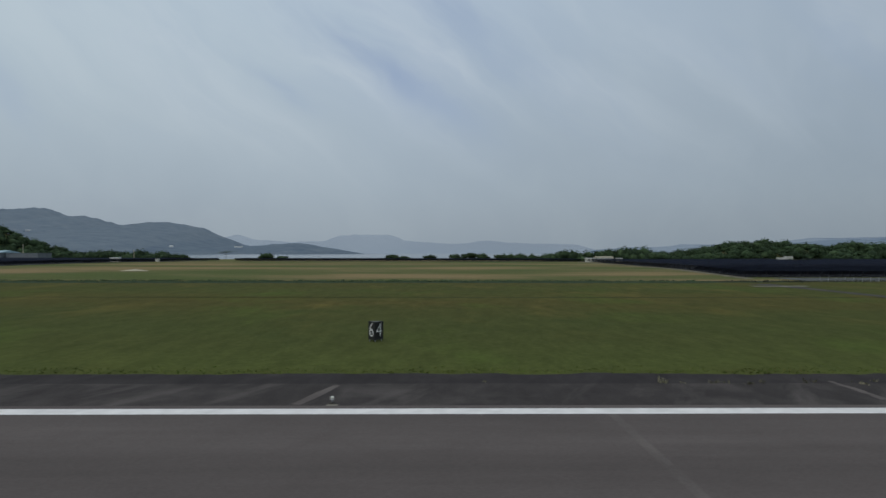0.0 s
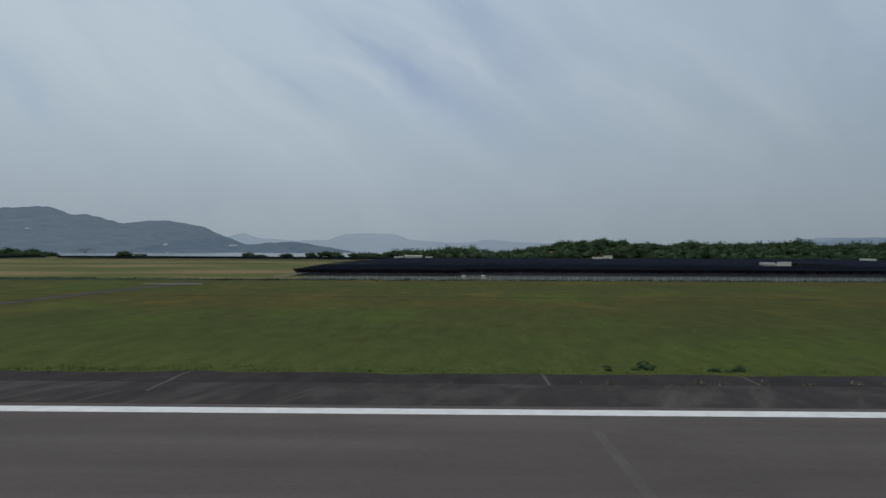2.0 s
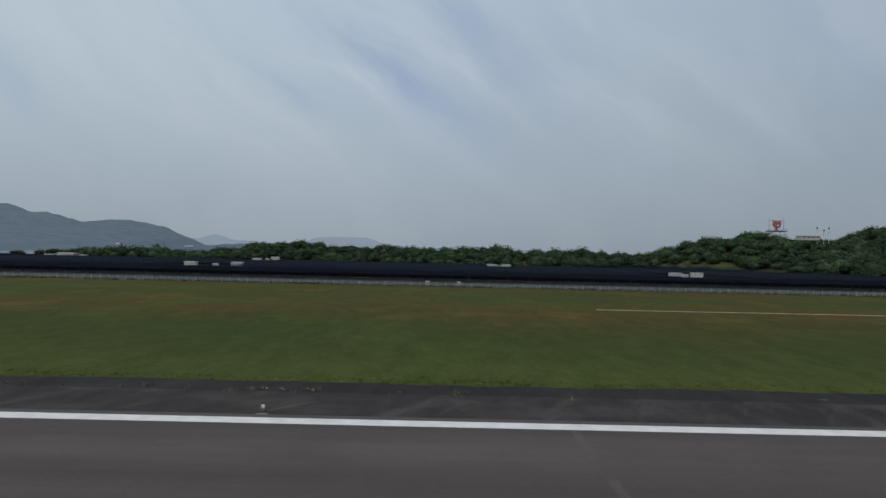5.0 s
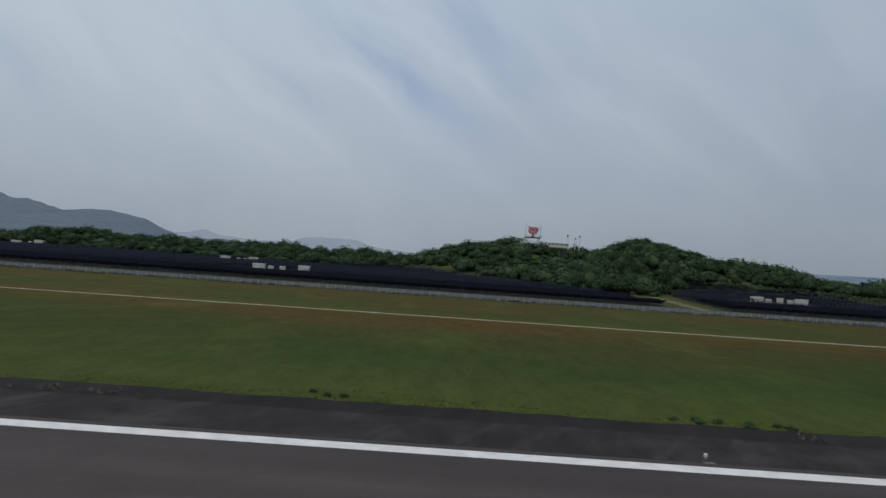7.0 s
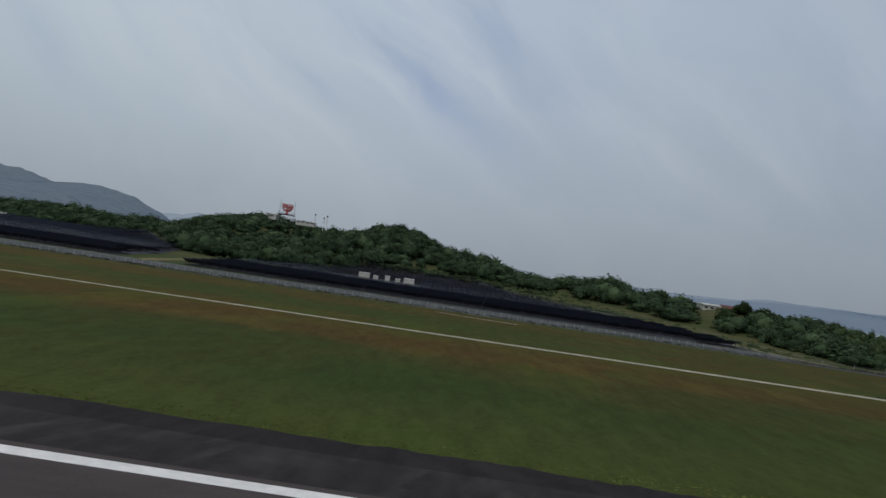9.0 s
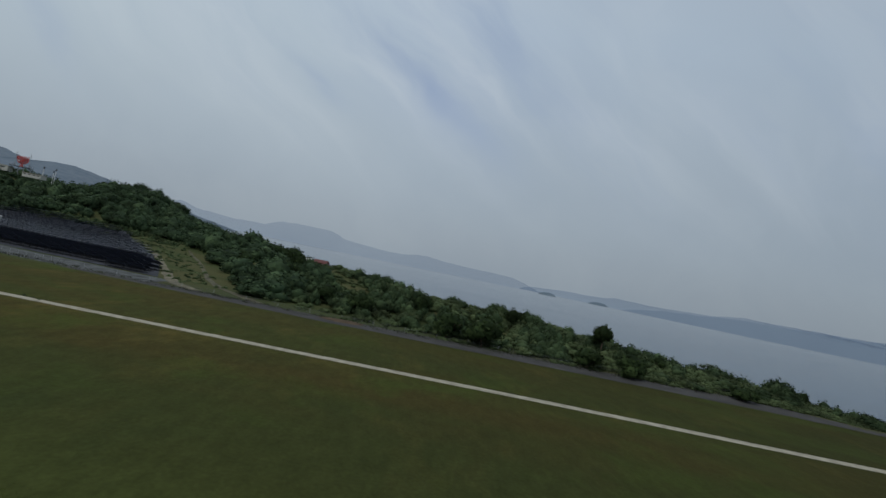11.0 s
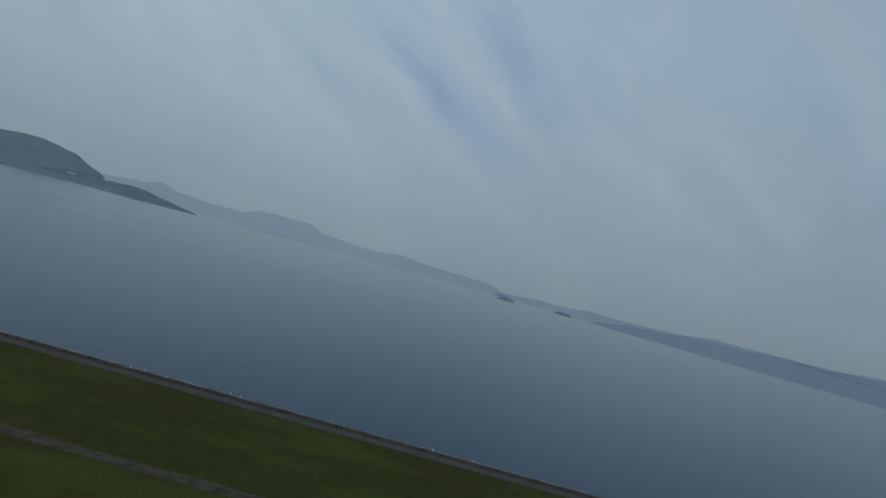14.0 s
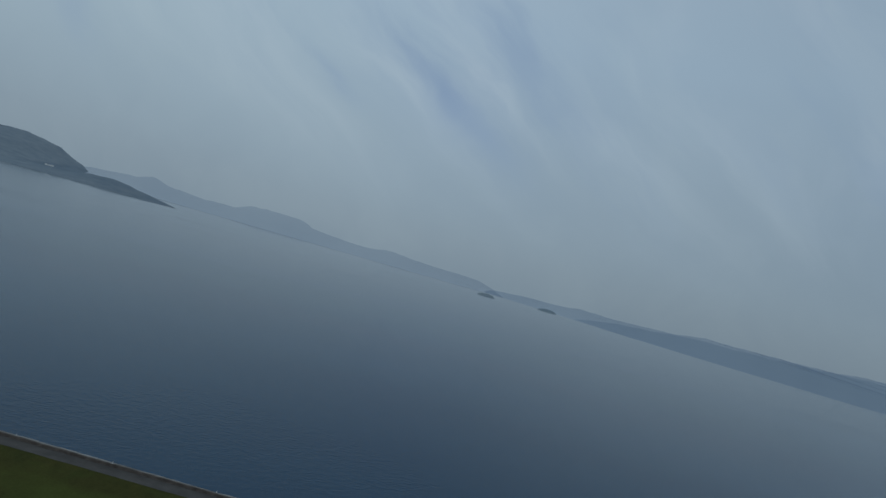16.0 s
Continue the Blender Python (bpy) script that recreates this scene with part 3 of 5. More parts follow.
# ------------------------------------------------------------------ far shores


def hill_range(name, profile, ridge, foot, mat, label, rough=0.14, step=60.0, relief=60.0):
    """A wooded range: profile rows of x, height; ridge and foot: rows of x, y of its crest and shoreline."""
    px, pz = zip(*profile)
    rx, ry = zip(*ridge)
    fx, fy = zip(*foot)
    xs = np.arange(px[0], px[-1] + 1, step)
    verts, rows = [], 20
    for x in xs:
        top = float(np.interp(x, px, pz))
        y0 = float(np.interp(x, fx, fy))
        crest = float(np.interp(x, rx, ry))
        top += (fbm(x, 7.0, 90.0, 4) * 0.03 + fbm(x, 31.0, 420.0, 4) * 0.035) * (top + 40)
        for k in range(rows):
            u = k / (rows - 1)
            y = y0 + (crest - y0) * u
            z = SEA - 2 + (top - SEA + 2) * u
            z += (fbm(x, y, relief * 6) * 0.6 + fbm(x, y, relief) * 0.4) * rough * top * (1 - u) * min(1, u * 4)
            verts.append((x, y, z))
    faces = []
    for i in range(len(xs) - 1):
        for k in range(rows - 1):
            q = i * rows + k
            faces.append((q, q + rows, q + rows + 1, q + 1))
    ob = link_mesh(name, verts, faces, mat, smooth=True)
    return tagged(ob, label, "hills", kind="structure")


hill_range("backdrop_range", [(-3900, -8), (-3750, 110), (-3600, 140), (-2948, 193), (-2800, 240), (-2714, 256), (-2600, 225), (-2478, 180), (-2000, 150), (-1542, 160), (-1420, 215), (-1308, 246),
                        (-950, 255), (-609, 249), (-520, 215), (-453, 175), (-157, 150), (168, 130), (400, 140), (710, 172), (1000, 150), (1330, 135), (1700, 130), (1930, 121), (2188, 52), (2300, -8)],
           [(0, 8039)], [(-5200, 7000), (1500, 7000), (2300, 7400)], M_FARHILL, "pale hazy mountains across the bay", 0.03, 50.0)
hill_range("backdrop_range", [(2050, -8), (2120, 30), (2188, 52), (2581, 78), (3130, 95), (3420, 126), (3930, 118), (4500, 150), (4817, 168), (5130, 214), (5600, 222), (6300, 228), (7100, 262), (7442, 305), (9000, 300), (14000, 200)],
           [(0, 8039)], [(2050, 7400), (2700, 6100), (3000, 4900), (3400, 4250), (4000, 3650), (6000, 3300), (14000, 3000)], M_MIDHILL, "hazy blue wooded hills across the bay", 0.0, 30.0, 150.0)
# nearer layer of hills; its overlap also darkens the range towards the right
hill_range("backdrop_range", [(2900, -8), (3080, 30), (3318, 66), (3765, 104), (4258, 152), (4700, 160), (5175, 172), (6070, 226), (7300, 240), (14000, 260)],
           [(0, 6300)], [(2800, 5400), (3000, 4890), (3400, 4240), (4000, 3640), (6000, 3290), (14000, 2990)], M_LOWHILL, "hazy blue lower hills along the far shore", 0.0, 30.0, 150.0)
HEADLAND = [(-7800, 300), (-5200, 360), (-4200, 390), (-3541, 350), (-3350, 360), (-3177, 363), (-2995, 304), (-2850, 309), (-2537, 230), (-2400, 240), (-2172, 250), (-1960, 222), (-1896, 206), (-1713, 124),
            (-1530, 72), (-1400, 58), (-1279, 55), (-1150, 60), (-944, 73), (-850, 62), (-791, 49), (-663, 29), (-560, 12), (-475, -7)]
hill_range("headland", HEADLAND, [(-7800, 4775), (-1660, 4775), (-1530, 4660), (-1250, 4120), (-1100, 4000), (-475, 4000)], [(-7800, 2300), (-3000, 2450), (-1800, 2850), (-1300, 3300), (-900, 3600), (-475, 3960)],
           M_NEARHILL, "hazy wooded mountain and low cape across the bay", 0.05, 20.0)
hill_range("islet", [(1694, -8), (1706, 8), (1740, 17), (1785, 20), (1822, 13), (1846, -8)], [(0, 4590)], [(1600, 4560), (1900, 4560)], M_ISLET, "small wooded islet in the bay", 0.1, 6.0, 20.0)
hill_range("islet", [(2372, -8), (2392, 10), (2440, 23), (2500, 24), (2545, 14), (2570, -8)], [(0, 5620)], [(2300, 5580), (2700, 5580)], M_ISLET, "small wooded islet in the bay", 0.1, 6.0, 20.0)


def building(name, label, x0, x1, y0, y1, z, h, wall_mat, roof_mat, rise=0.0, over=0.3, windows=0):
    """Walls, a pitched or flat roof along x, and windows and a door in the front."""
    root = new(name)
    root.location = ((x0 + x1) / 2, (y0 + y1) / 2, z)
    w, d = (x1 - x0) / 2, (y1 - y0) / 2
    part("wall", box_bm(bmesh.new(), -w, w, -d, d, -1.0, h), wall_mat, root)
    bm = bmesh.new()
    a = [bm.verts.new(p) for p in ((-w - over, -d - over, h), (w + over, -d - over, h), (w + over, d + over, h), (-w - over, d + over, h))]
    t = 0.25
    b = [bm.verts.new(p) for p in ((-w - over, -d - over, h + t), (w + over, -d - over, h + t), (w + over, d + over, h + t), (-w - over, d + over, h + t))]
    r = [bm.verts.new((-w - over, 0, h + t + rise)), bm.verts.new((w + over, 0, h + t + rise))]
    bm.faces.new(a[::-1])
    for k in range(4):
        bm.faces.new((a[k], a[(k + 1) % 4], b[(k + 1) % 4], b[k]))
    if rise:
        bm.faces.new((b[0], b[1], r[1], r[0]))
        bm.faces.new((b[2], b[3], r[0], r[1]))
        bm.faces.new((b[1], b[2], r[1]))
        bm.faces.new((b[3], b[0], r[0]))
    else:
        bmesh.ops.delete(bm, geom=r, context="VERTS")
        bm.faces.new(b)
    part("roof", bm, roof_mat, root)
    for k in range(windows):
        x = -w + (k + 0.5) * 2 * w / windows
        part("window", box_bm(bmesh.new(), x - w / windows * 0.5, x + w / windows * 0.5, -d - 0.04, -d + 0.05, h * 0.4, h * 0.75), M_DARKGAP, root)
    return tagged(root, label, "building")


building("white_house", "white lodge on the wooded headland slope", -1632, -1610, 3600, 3612, 40, 6, M_WHITE, M_WHITE, 2, 0.5, 6)
building("white_house", "long white block on the headland ridge", -1322, -1268, 3850, 3862, 40, 6, M_WHITE, M_WHITE, 0, 0.5, 9)
building("white_house", "white lodge on the wooded headland slope", -2700, -2650, 3850, 3862, 140, 8, M_WHITE, M_WHITE, 2, 0.5, 5)

# ------------------------------------------------------------------ trees and scrub


def crown_arrays(rng, lobes, leaves, size, flat=0.75, core=2, ruffle=0.55):
    """Leaf quads over several uneven lobes, with a rough inner mass. Unit crown: about 1 wide each way, base at 0."""
    base = bmesh.new()
    bmesh.ops.create_icosphere(base, subdivisions=core, radius=1.0)
    bv = np.array([v.co[:] for v in base.verts])
    bf = [tuple(v.index for v in f.verts) for f in base.faces]
    base.free()
    verts, quads, tris, n = [], [], [], 0
    for k in range(lobes):
        a = rng.uniform(0, 2 * math.pi)
        rad = 0.0 if k == 0 else rng.uniform(0.35, 0.66)
        r = rng.uniform(0.58, 0.70) if k == 0 else rng.uniform(0.26, 0.46)
        c = np.array([rad * math.cos(a), rad * math.sin(a), rng.uniform(0.2, 0.6) if k else 0.56])
        shape = np.array([r, r, r * flat])
        rough = 1 + 0.10 * np.array([rng.uniform(-1, 1) for _ in bv])
        verts.append(c + bv * shape * 0.80 * rough[:, None])
        tris += [tuple(i + n for i in f) for f in bf]
        n += len(bv)
        for _ in range(leaves):
            d = np.array([rng.gauss(0, 1), rng.gauss(0, 1), rng.gauss(0.35, 0.9)])
            d /= np.linalg.norm(d)
            p = c + d * shape * rng.uniform(0.84, 1.13)
            nn = d + ruffle * np.array([rng.gauss(0, 1), rng.gauss(0, 1), rng.gauss(0, 1)])
            nn /= np.linalg.norm(nn)
            u = np.cross(nn, (0.3, 0.2, 0.9))
            u /= np.linalg.norm(u)
            v = np.cross(nn, u)
            s0, s1 = size * rng.uniform(0.6, 1.3), size * rng.uniform(0.45, 1.0)
            verts.append(np.array([p + u * s0 * 1.2, p - u * s0 * 0.6 + v * s1, p - u * s0 * 0.7 - v * s1]))
            tris.append((n, n + 1, n + 2))
            n += 3
    return np.concatenate(verts), tris, quads


def plant_many(name, templates, places, mat, label, category):
    """One mesh of many crowns; places: rows of x, y, z, radius, height, turn, template."""
    V, F, n = [], [], 0
    for x, y, z, r, h, turn, k in places:
        v, tris, quads = templates[k]
        c, s = math.cos(turn), math.sin(turn)
        w = np.empty_like(v)
        w[:, 0] = x + r * (c * v[:, 0] - s * v[:, 1])
        w[:, 1] = y + r * (s * v[:, 0] + c * v[:, 1])
        w[:, 2] = z + h * v[:, 2]
        V.append(w)
        F.append((n, tris, quads))
        n += len(v)
    verts = np.concatenate(V)
    loops, starts, at = [], [], 0
    for off, tris, quads in F:
        t, q = np.array(tris).reshape(-1) + off, np.array(quads).reshape(-1) + off
        loops += [t, q]
        starts += [at + 3 * np.arange(len(tris)), at + len(t) + 4 * np.arange(len(quads))]
        at += len(t) + len(q)
    loops, starts = np.concatenate(loops).astype(np.int32), np.concatenate(starts).astype(np.int32)
    me = bpy.data.meshes.new(name)
    me.vertices.add(len(verts))
    me.vertices.foreach_set("co", verts.astype(np.float32).ravel())
    me.loops.add(len(loops))
    me.loops.foreach_set("vertex_index", loops)
    me.polygons.add(len(starts))
    me.polygons.foreach_set("loop_start", starts)
    me.update(calc_edges=True)
    me.materials.append(mat)
    return tagged(new(name, me), label, category, kind="stuff")


rng = random.Random(11)
WOOD = [crown_arrays(rng, 8, 78, 0.074, 0.84, 1) for _ in range(9)]
BUSH = [crown_arrays(rng, 6, 44, 0.085, 0.8, 1, 0.6) for _ in range(7)]
FRONT = ((-900, 500), (-420, 470), (-300, 478), (-220, 486), (-150, 505), (60, 500), (90, 430), (105, 408), (240, 408), (400, 402), (480, 394), (505, 378), (560, 300), (578, 262), (604, 240), (625, 268),
         (650, 305), (690, 306), (714, 298), (748, 284), (772, 250), (795, 212), (808, 186), (817, 170), (850, 164), (1000, 162.5))


def front(x):
    return float(np.interp(x, [c[0] for c in FRONT], [c[1] for c in FRONT]))


def build_woods():
    rng = random.Random(23)
    places = []
    x = -520.0
    while x < 830:
        near, far = front(x) + 1, min(coast(x) - 8, front(x) + (175 if x > 530 else 70))
        y = near + rng.uniform(0, 3)
        while y < far:
            xx, yy = x + rng.uniform(-4.0, 4.0), y
            tall = 5.6 + 2.6 * fbm(xx, yy, 40) + rng.uniform(-1.8, 2.2)
            keep = 1.0
            if -250 < xx < 95:
                keep, tall = 0.6 if xx < -226 else (0.55 if xx > 58 else 0.0), tall * 0.75
            if xx > 797 + 0.02 * (yy - 200) and yy > 214:
                keep = 0.0
            if 242 < xx < 251 and yy < 411:
                keep = 0.0
            if abs(xx - 585) < 9 and yy < 398 and yy > 372:
                tall *= 0.45
            if 591 < xx < 622 and 368 < yy < 392:
                tall *= 0.5
            if rng.random() < keep:
                tall = max(tall, 2.2)
                r = rng.choice((4.2, 5.5, 6.5, 7.5, 9.0)) * rng.uniform(0.85, 1.15)
                tall *= 0.82 + 0.03 * r
                places.append((xx, yy, land_z(xx, yy) - 0.6, r, tall, rng.uniform(0, 6.28), rng.randrange(len(WOOD))))
            y += rng.uniform(5.8, 10.5)
        x += rng.uniform(5.8, 8.6)
    plant_many("woodland", WOOD, places, M_WOODS, "dense dark green broadleaf woodland over the hill", "woodland")


build_woods()


def build_scrub():
    rng = random.Random(31)
    low, bushes = [], []

    def spot(x, y, r, h, dark):
        (bushes if dark else low).append((x, y, land_z(x, y) - 0.3, r, h, rng.uniform(0, 6.28), rng.randrange(len(BUSH))))
    for _ in range(2300):
        x = rng.uniform(808, 1010)
        lo, hi = front(x) - 1.5, coast(x) - 2
        y = lo + (hi - lo) * rng.random()
        if math.hypot((x - 844.6) / 7, (y - 157.8) / 5) < 1 or (803 < x < 822 and y > 249):
            continue
        end = 1.0 if x < 978 else max(0.55, (1022 - x) / 44)
        lush = fbm(x, y, 15) + 0.5 * fbm(x, y, 5)
        dark = lush > (0.32 if x < 870 else 0.25) or rng.random() < 0.06
        h = (2.7 + 1.9 * max(lush, 0) + rng.uniform(-0.3, 1.3) if dark else 1.9 + 1.2 * max(lush + 0.3, 0) + rng.uniform(-0.3, 0.6)) * end
        if x < 846 and y > 205:
            h *= 0.85
        # the growth thins out to rank grass towards the perimeter track
        if x > 812:
            rise = min(1.0, (y - lo) / min(11.0, 0.6 * (hi - lo)))
            h *= 0.40 + (0.95 if 967 < x < 994 else 0.66) * rise
            dark = dark and (rise > 0.35 or lush > 0.55)
        # an open dip in the growth before the house by the water
        if 204 < y < 252 and abs(x - (955 - 0.565 * y)) < 8:
            dark, h = False, h * 0.35
        spot(x, y, rng.uniform(2.0, 4.4) * (0.6 + 0.4 * end) if dark else rng.uniform(1.4, 3.6), max(h, 0.7), dark)
    for _ in range(12):
        spot(rng.gauss(997.5, 2.0), rng.gauss(160.5, 1.5), rng.uniform(0.7, 1.2), rng.uniform(0.5, 1.2), rng.random() < 0.4)
    # low growth at the foot of the woods and on the open land by the far shore
    for k in range(780):
        x = rng.uniform(-300, 806) if k < 420 else rng.uniform(640, 746)
        if (90 < x < 590 and rng.random() < 0.5) or -226 < x < 58:
            continue
        y = front(x) - rng.uniform(-2, 7 if k < 420 else 12)
        spot(x, y, rng.uniform(0.9, 2.0), rng.uniform(0.8, 1.9), rng.random() < 0.3)
    for _ in range(40):
        spot(rng.uniform(232, 254), rng.uniform(402, 411), rng.uniform(0.8, 1.6), rng.uniform(0.4, 0.9), rng.random() < 0.5)
    # tussocks between the dirt paths at the end of the solar field
    for _ in range(190):
        y = rng.uniform(170, 282)
        x = 798 - (y - 165) * 0.60 + rng.uniform(-4, 15)
        spot(x, y, rng.uniform(0.6, 1.7), rng.uniform(0.3, 1.1), rng.random() < 0.2)
    plant_many("shore_scrub", BUSH, low, M_SCRUB, "tangled light green scrub along the shore", "scrub")
    plant_many("shore_bushes", BUSH, bushes, M_BUSH, "dark green rounded bushes among the shore scrub", "bushes")


build_scrub()


def tree(x, y, height, radius, mat, label, seed, trunk_share=0.35, lobes=8, leaves=80, size=0.085):
    rng = random.Random(seed)
    root = new("tree")
    root.location = (x, y, land_z(x, y) - 0.1)
    bm = bmesh.new()
    top = height * trunk_share
    bends = [Vector((rng.uniform(-0.15, 0.15) * k, rng.uniform(-0.15, 0.15) * k, top * k / 3)) for k in range(4)]
    r0 = 0.035 * height
    for k in range(3):
        rod_bm(bm, bends[k], bends[k + 1], r0 * (1 - 0.2 * k), r0 * (0.8 - 0.2 * k), 9)
    part("trunk", bm, M_BARK, root)
    for k in range(5):
        a = k * 1.256 + rng.uniform(-0.4, 0.4)
        mid = bends[3] + Vector((math.cos(a), math.sin(a), 1.1)) * radius * 0.3
        end = mid + Vector((math.cos(a), math.sin(a), 0.7)) * radius * 0.35
        limb = bmesh.new()
        rod_bm(limb, bends[3] - Vector((0, 0, 0.1)), mid, r0 * 0.42, r0 * 0.3, 6)
        rod_bm(limb, mid, end, r0 * 0.3, r0 * 0.12, 6)
        part("limb", limb, M_BARK, root)
    v, tris, quads = crown_arrays(rng, lobes, leaves, size, 0.8)
    hh = height - top * 0.75
    pts = [(p[0] * radius, p[1] * radius, top * 0.75 + p[2] * hh / 1.15) for p in v]
    link_mesh("crown", pts, tris + quads, mat, root)
    return tagged(root, label, "tree", group="trees along the shore")


TREES = ((921.4, 181.4, 10.6, 3.7, "dark evergreen tree rising above the scrub"), (882.8, 163.0, 9.4, 6.2, "broad dark tree beside the perimeter road"),
         (873, 167, 8.4, 5.6, "broad dark tree beside the perimeter road"), (924, 161.0, 7.4, 5.4, "rounded dark tree beside the perimeter road"), (913, 163, 6.6, 5.0, "rounded dark tree beside the perimeter road"),
         (955.6, 159.0, 4.2, 3.8, "low dark bush beside the perimeter road"), (993.5, 164.5, 4.0, 1.3, "low dark bush on the shore"), (979, 170, 5.6, 2.3, "rounded dark tree on the shore"), (798, 283, 12, 7.0, "tall dark tree at the end of the wooded knoll"), (793, 271, 10, 6, "tall dark tree at the end of the wooded knoll"), (802, 297, 10, 6, "tall dark tree at the end of the wooded knoll"), (815, 222, 6.2, 4.0, "dark broadleaf tree at the foot of the hill"), (812, 231, 6.2, 4.0, "dark broadleaf tree at the foot of the hill"), (836, 262, 5.5, 4.0, "dark rounded tree beside the house"), (845, 256, 5.5, 4.2, "dark rounded tree beside the house"), (846, 177, 7.0, 5.2, "dark bushy tree beside the dirt path"),
         (835, 183, 7.0, 4.6, "dark bushy tree beside the dirt path"), (815, 205, 7.5, 4.8, "dark broadleaf tree at the foot of the hill"), (797, 215, 7.5, 4.4, "dark broadleaf tree at the foot of the hill"),
         (712, 304, 7.5, 4.6, "dark broadleaf tree at the foot of the hill"), (640, 300, 7.0, 4.8, "dark broadleaf tree at the foot of the hill"), (571, 400, 6.0, 4.0, "tall dark tree on the hill top"),
         (865, 190, 7.5, 4.2, "dark broadleaf tree in the scrub"), (895, 195, 6.5, 4.0, "dark broadleaf tree in the scrub"), (938, 176, 5.0, 3.2, "dark broadleaf tree in the scrub"))
for i, (x, y, h, r, lab) in enumerate(TREES):
    tree(x, y, h, r, M_DARKLEAF, lab, 100 + i, 0.45 if h > 10 else 0.18)


def umbrella_tree(x, y, height, radius, seed):
    """A leaning trunk, spread limbs and thin flat plates of leaves with gaps between them."""
    rng = random.Random(seed)
    root = new("tree")
    root.location = (x, y, land_z(x, y) - 0.1)
    fork = Vector((0.3, 0, height * 0.45))
    part("trunk", rod_bm(bmesh.new(), (0, 0, 0), fork, 0.16, 0.11, 8), M_BARK, root)
    pts, faces = [], []
    for k in range(9):
        a, far = k * 2.4, radius * (0.25 + 0.7 * (k / 8))
        tip = Vector((math.cos(a) * far, math.sin(a) * far, height * rng.uniform(0.78, 0.98) - 0.1 * far))
        limb = rod_bm(bmesh.new(), fork, fork.lerp(tip, 0.5) + Vector((0, 0, 0.25)), 0.08, 0.05, 5)
        rod_bm(limb, fork.lerp(tip, 0.5) + Vector((0, 0, 0.25)), tip, 0.05, 0.025, 5)
        part("limb", limb, M_BARK, root)
        for _ in range(75):
            p = tip + Vector((rng.gauss(0, 0.24) * radius, rng.gauss(0, 0.24) * radius, rng.gauss(0.05, 0.13)))
            u = Vector((rng.uniform(-1, 1), rng.uniform(-1, 1), rng.uniform(-0.3, 0.3))).normalized()
            v = u.cross(Vector((rng.uniform(-0.4, 0.4), rng.uniform(-0.4, 0.4), 1))).normalized()
            n, w = len(pts), rng.uniform(0.16, 0.36)
            pts += [p + u * w, p + v * w * 0.6, p - u * w, p - v * w * 0.6]
            faces.append((n, n + 1, n + 2, n + 3))
    link_mesh("crown", pts, faces, M_SCRUB, root)
    tagged(root, "sparse flat-topped tree with spread limbs on the shore", "tree", group="trees along the shore")


umbrella_tree(1002.6, 160.3, 5.4, 3.7, 150)
umbrella_tree(957.3, 186, 6.3, 2.8, 151)
umbrella_tree(-181, 506, 7.5, 6.5, 152)
for i, (x, y, h, r) in enumerate(((-219, 500, 5.0, 4.2), (-146, 506, 7.0, 7.0), (-133, 506, 4.2, 5), (-37, 508, 6.0, 5.5), (-28, 508, 4.0, 5), (-5, 508, 5.4, 6), (17, 505, 6.5, 5.2), (29, 505, 8.5, 6), (40, 503, 7.5, 5.5), (54, 500, 6, 6))):
    tree(x, y, h * 0.85, r * 1.25, M_BUSH, "rounded green tree on the far shore", 170 + i, 0.1, 8, 60, 0.10)


def shade_rocks():
    rng = random.Random(8)
    spots = [(1003.5, 189, 1.9), (1009.5, 176, 1.5), (993, 190, 1.6), (998, 184, 1.8), (1001, 179, 1.4), (1004, 172, 1.6), (1007, 167, 1.3), (1010, 163, 1.2), (1012, 159.5, 1.0), (990, 194, 1.3), (1000, 174, 1.2)]
    for x, y, r in spots:
        bm = bmesh.new()
        bmesh.ops.create_icosphere(bm, subdivisions=3, radius=1.0)
        for v in bm.verts:
            k = 1 + 0.35 * noise.noise(v.co * 1.7 + Vector((x, y, 0))) + 0.12 * noise.noise(v.co * 5 + Vector((y, x, 0)))
            v.co = Vector((v.co.x * r * 1.5 * k, v.co.y * r * k, v.co.z * r * 0.45 * k))
        ob = part("boulder", bm, M_ROCK)
        ob.location = (x, y, SEA + 0.25 * r)
        ob.rotation_euler = (0, 0, rng.uniform(0, 6.28))
        tagged(ob, "dark wet boulder at the water's edge", "boulder", group="boulders at the shore")


shade_rocks()

# ------------------------------------------------------------------ airfield furniture


def digit_mesh(char, size):
    cu = bpy.data.curves.new("digit", "FONT")
    cu.body, cu.size, cu.extrude, cu.align_x, cu.align_y, cu.offset = char, size, 0.008, "CENTER", "CENTER", -0.028
    ob = bpy.data.objects.new("digit", cu)
    scene.collection.objects.link(ob)
    me = bpy.data.meshes.new_from_object(ob.evaluated_get(bpy.context.evaluated_depsgraph_get()))
    bpy.data.objects.remove(ob)
    me.materials.clear()
    me.materials.append(M_WHITE)
    return me


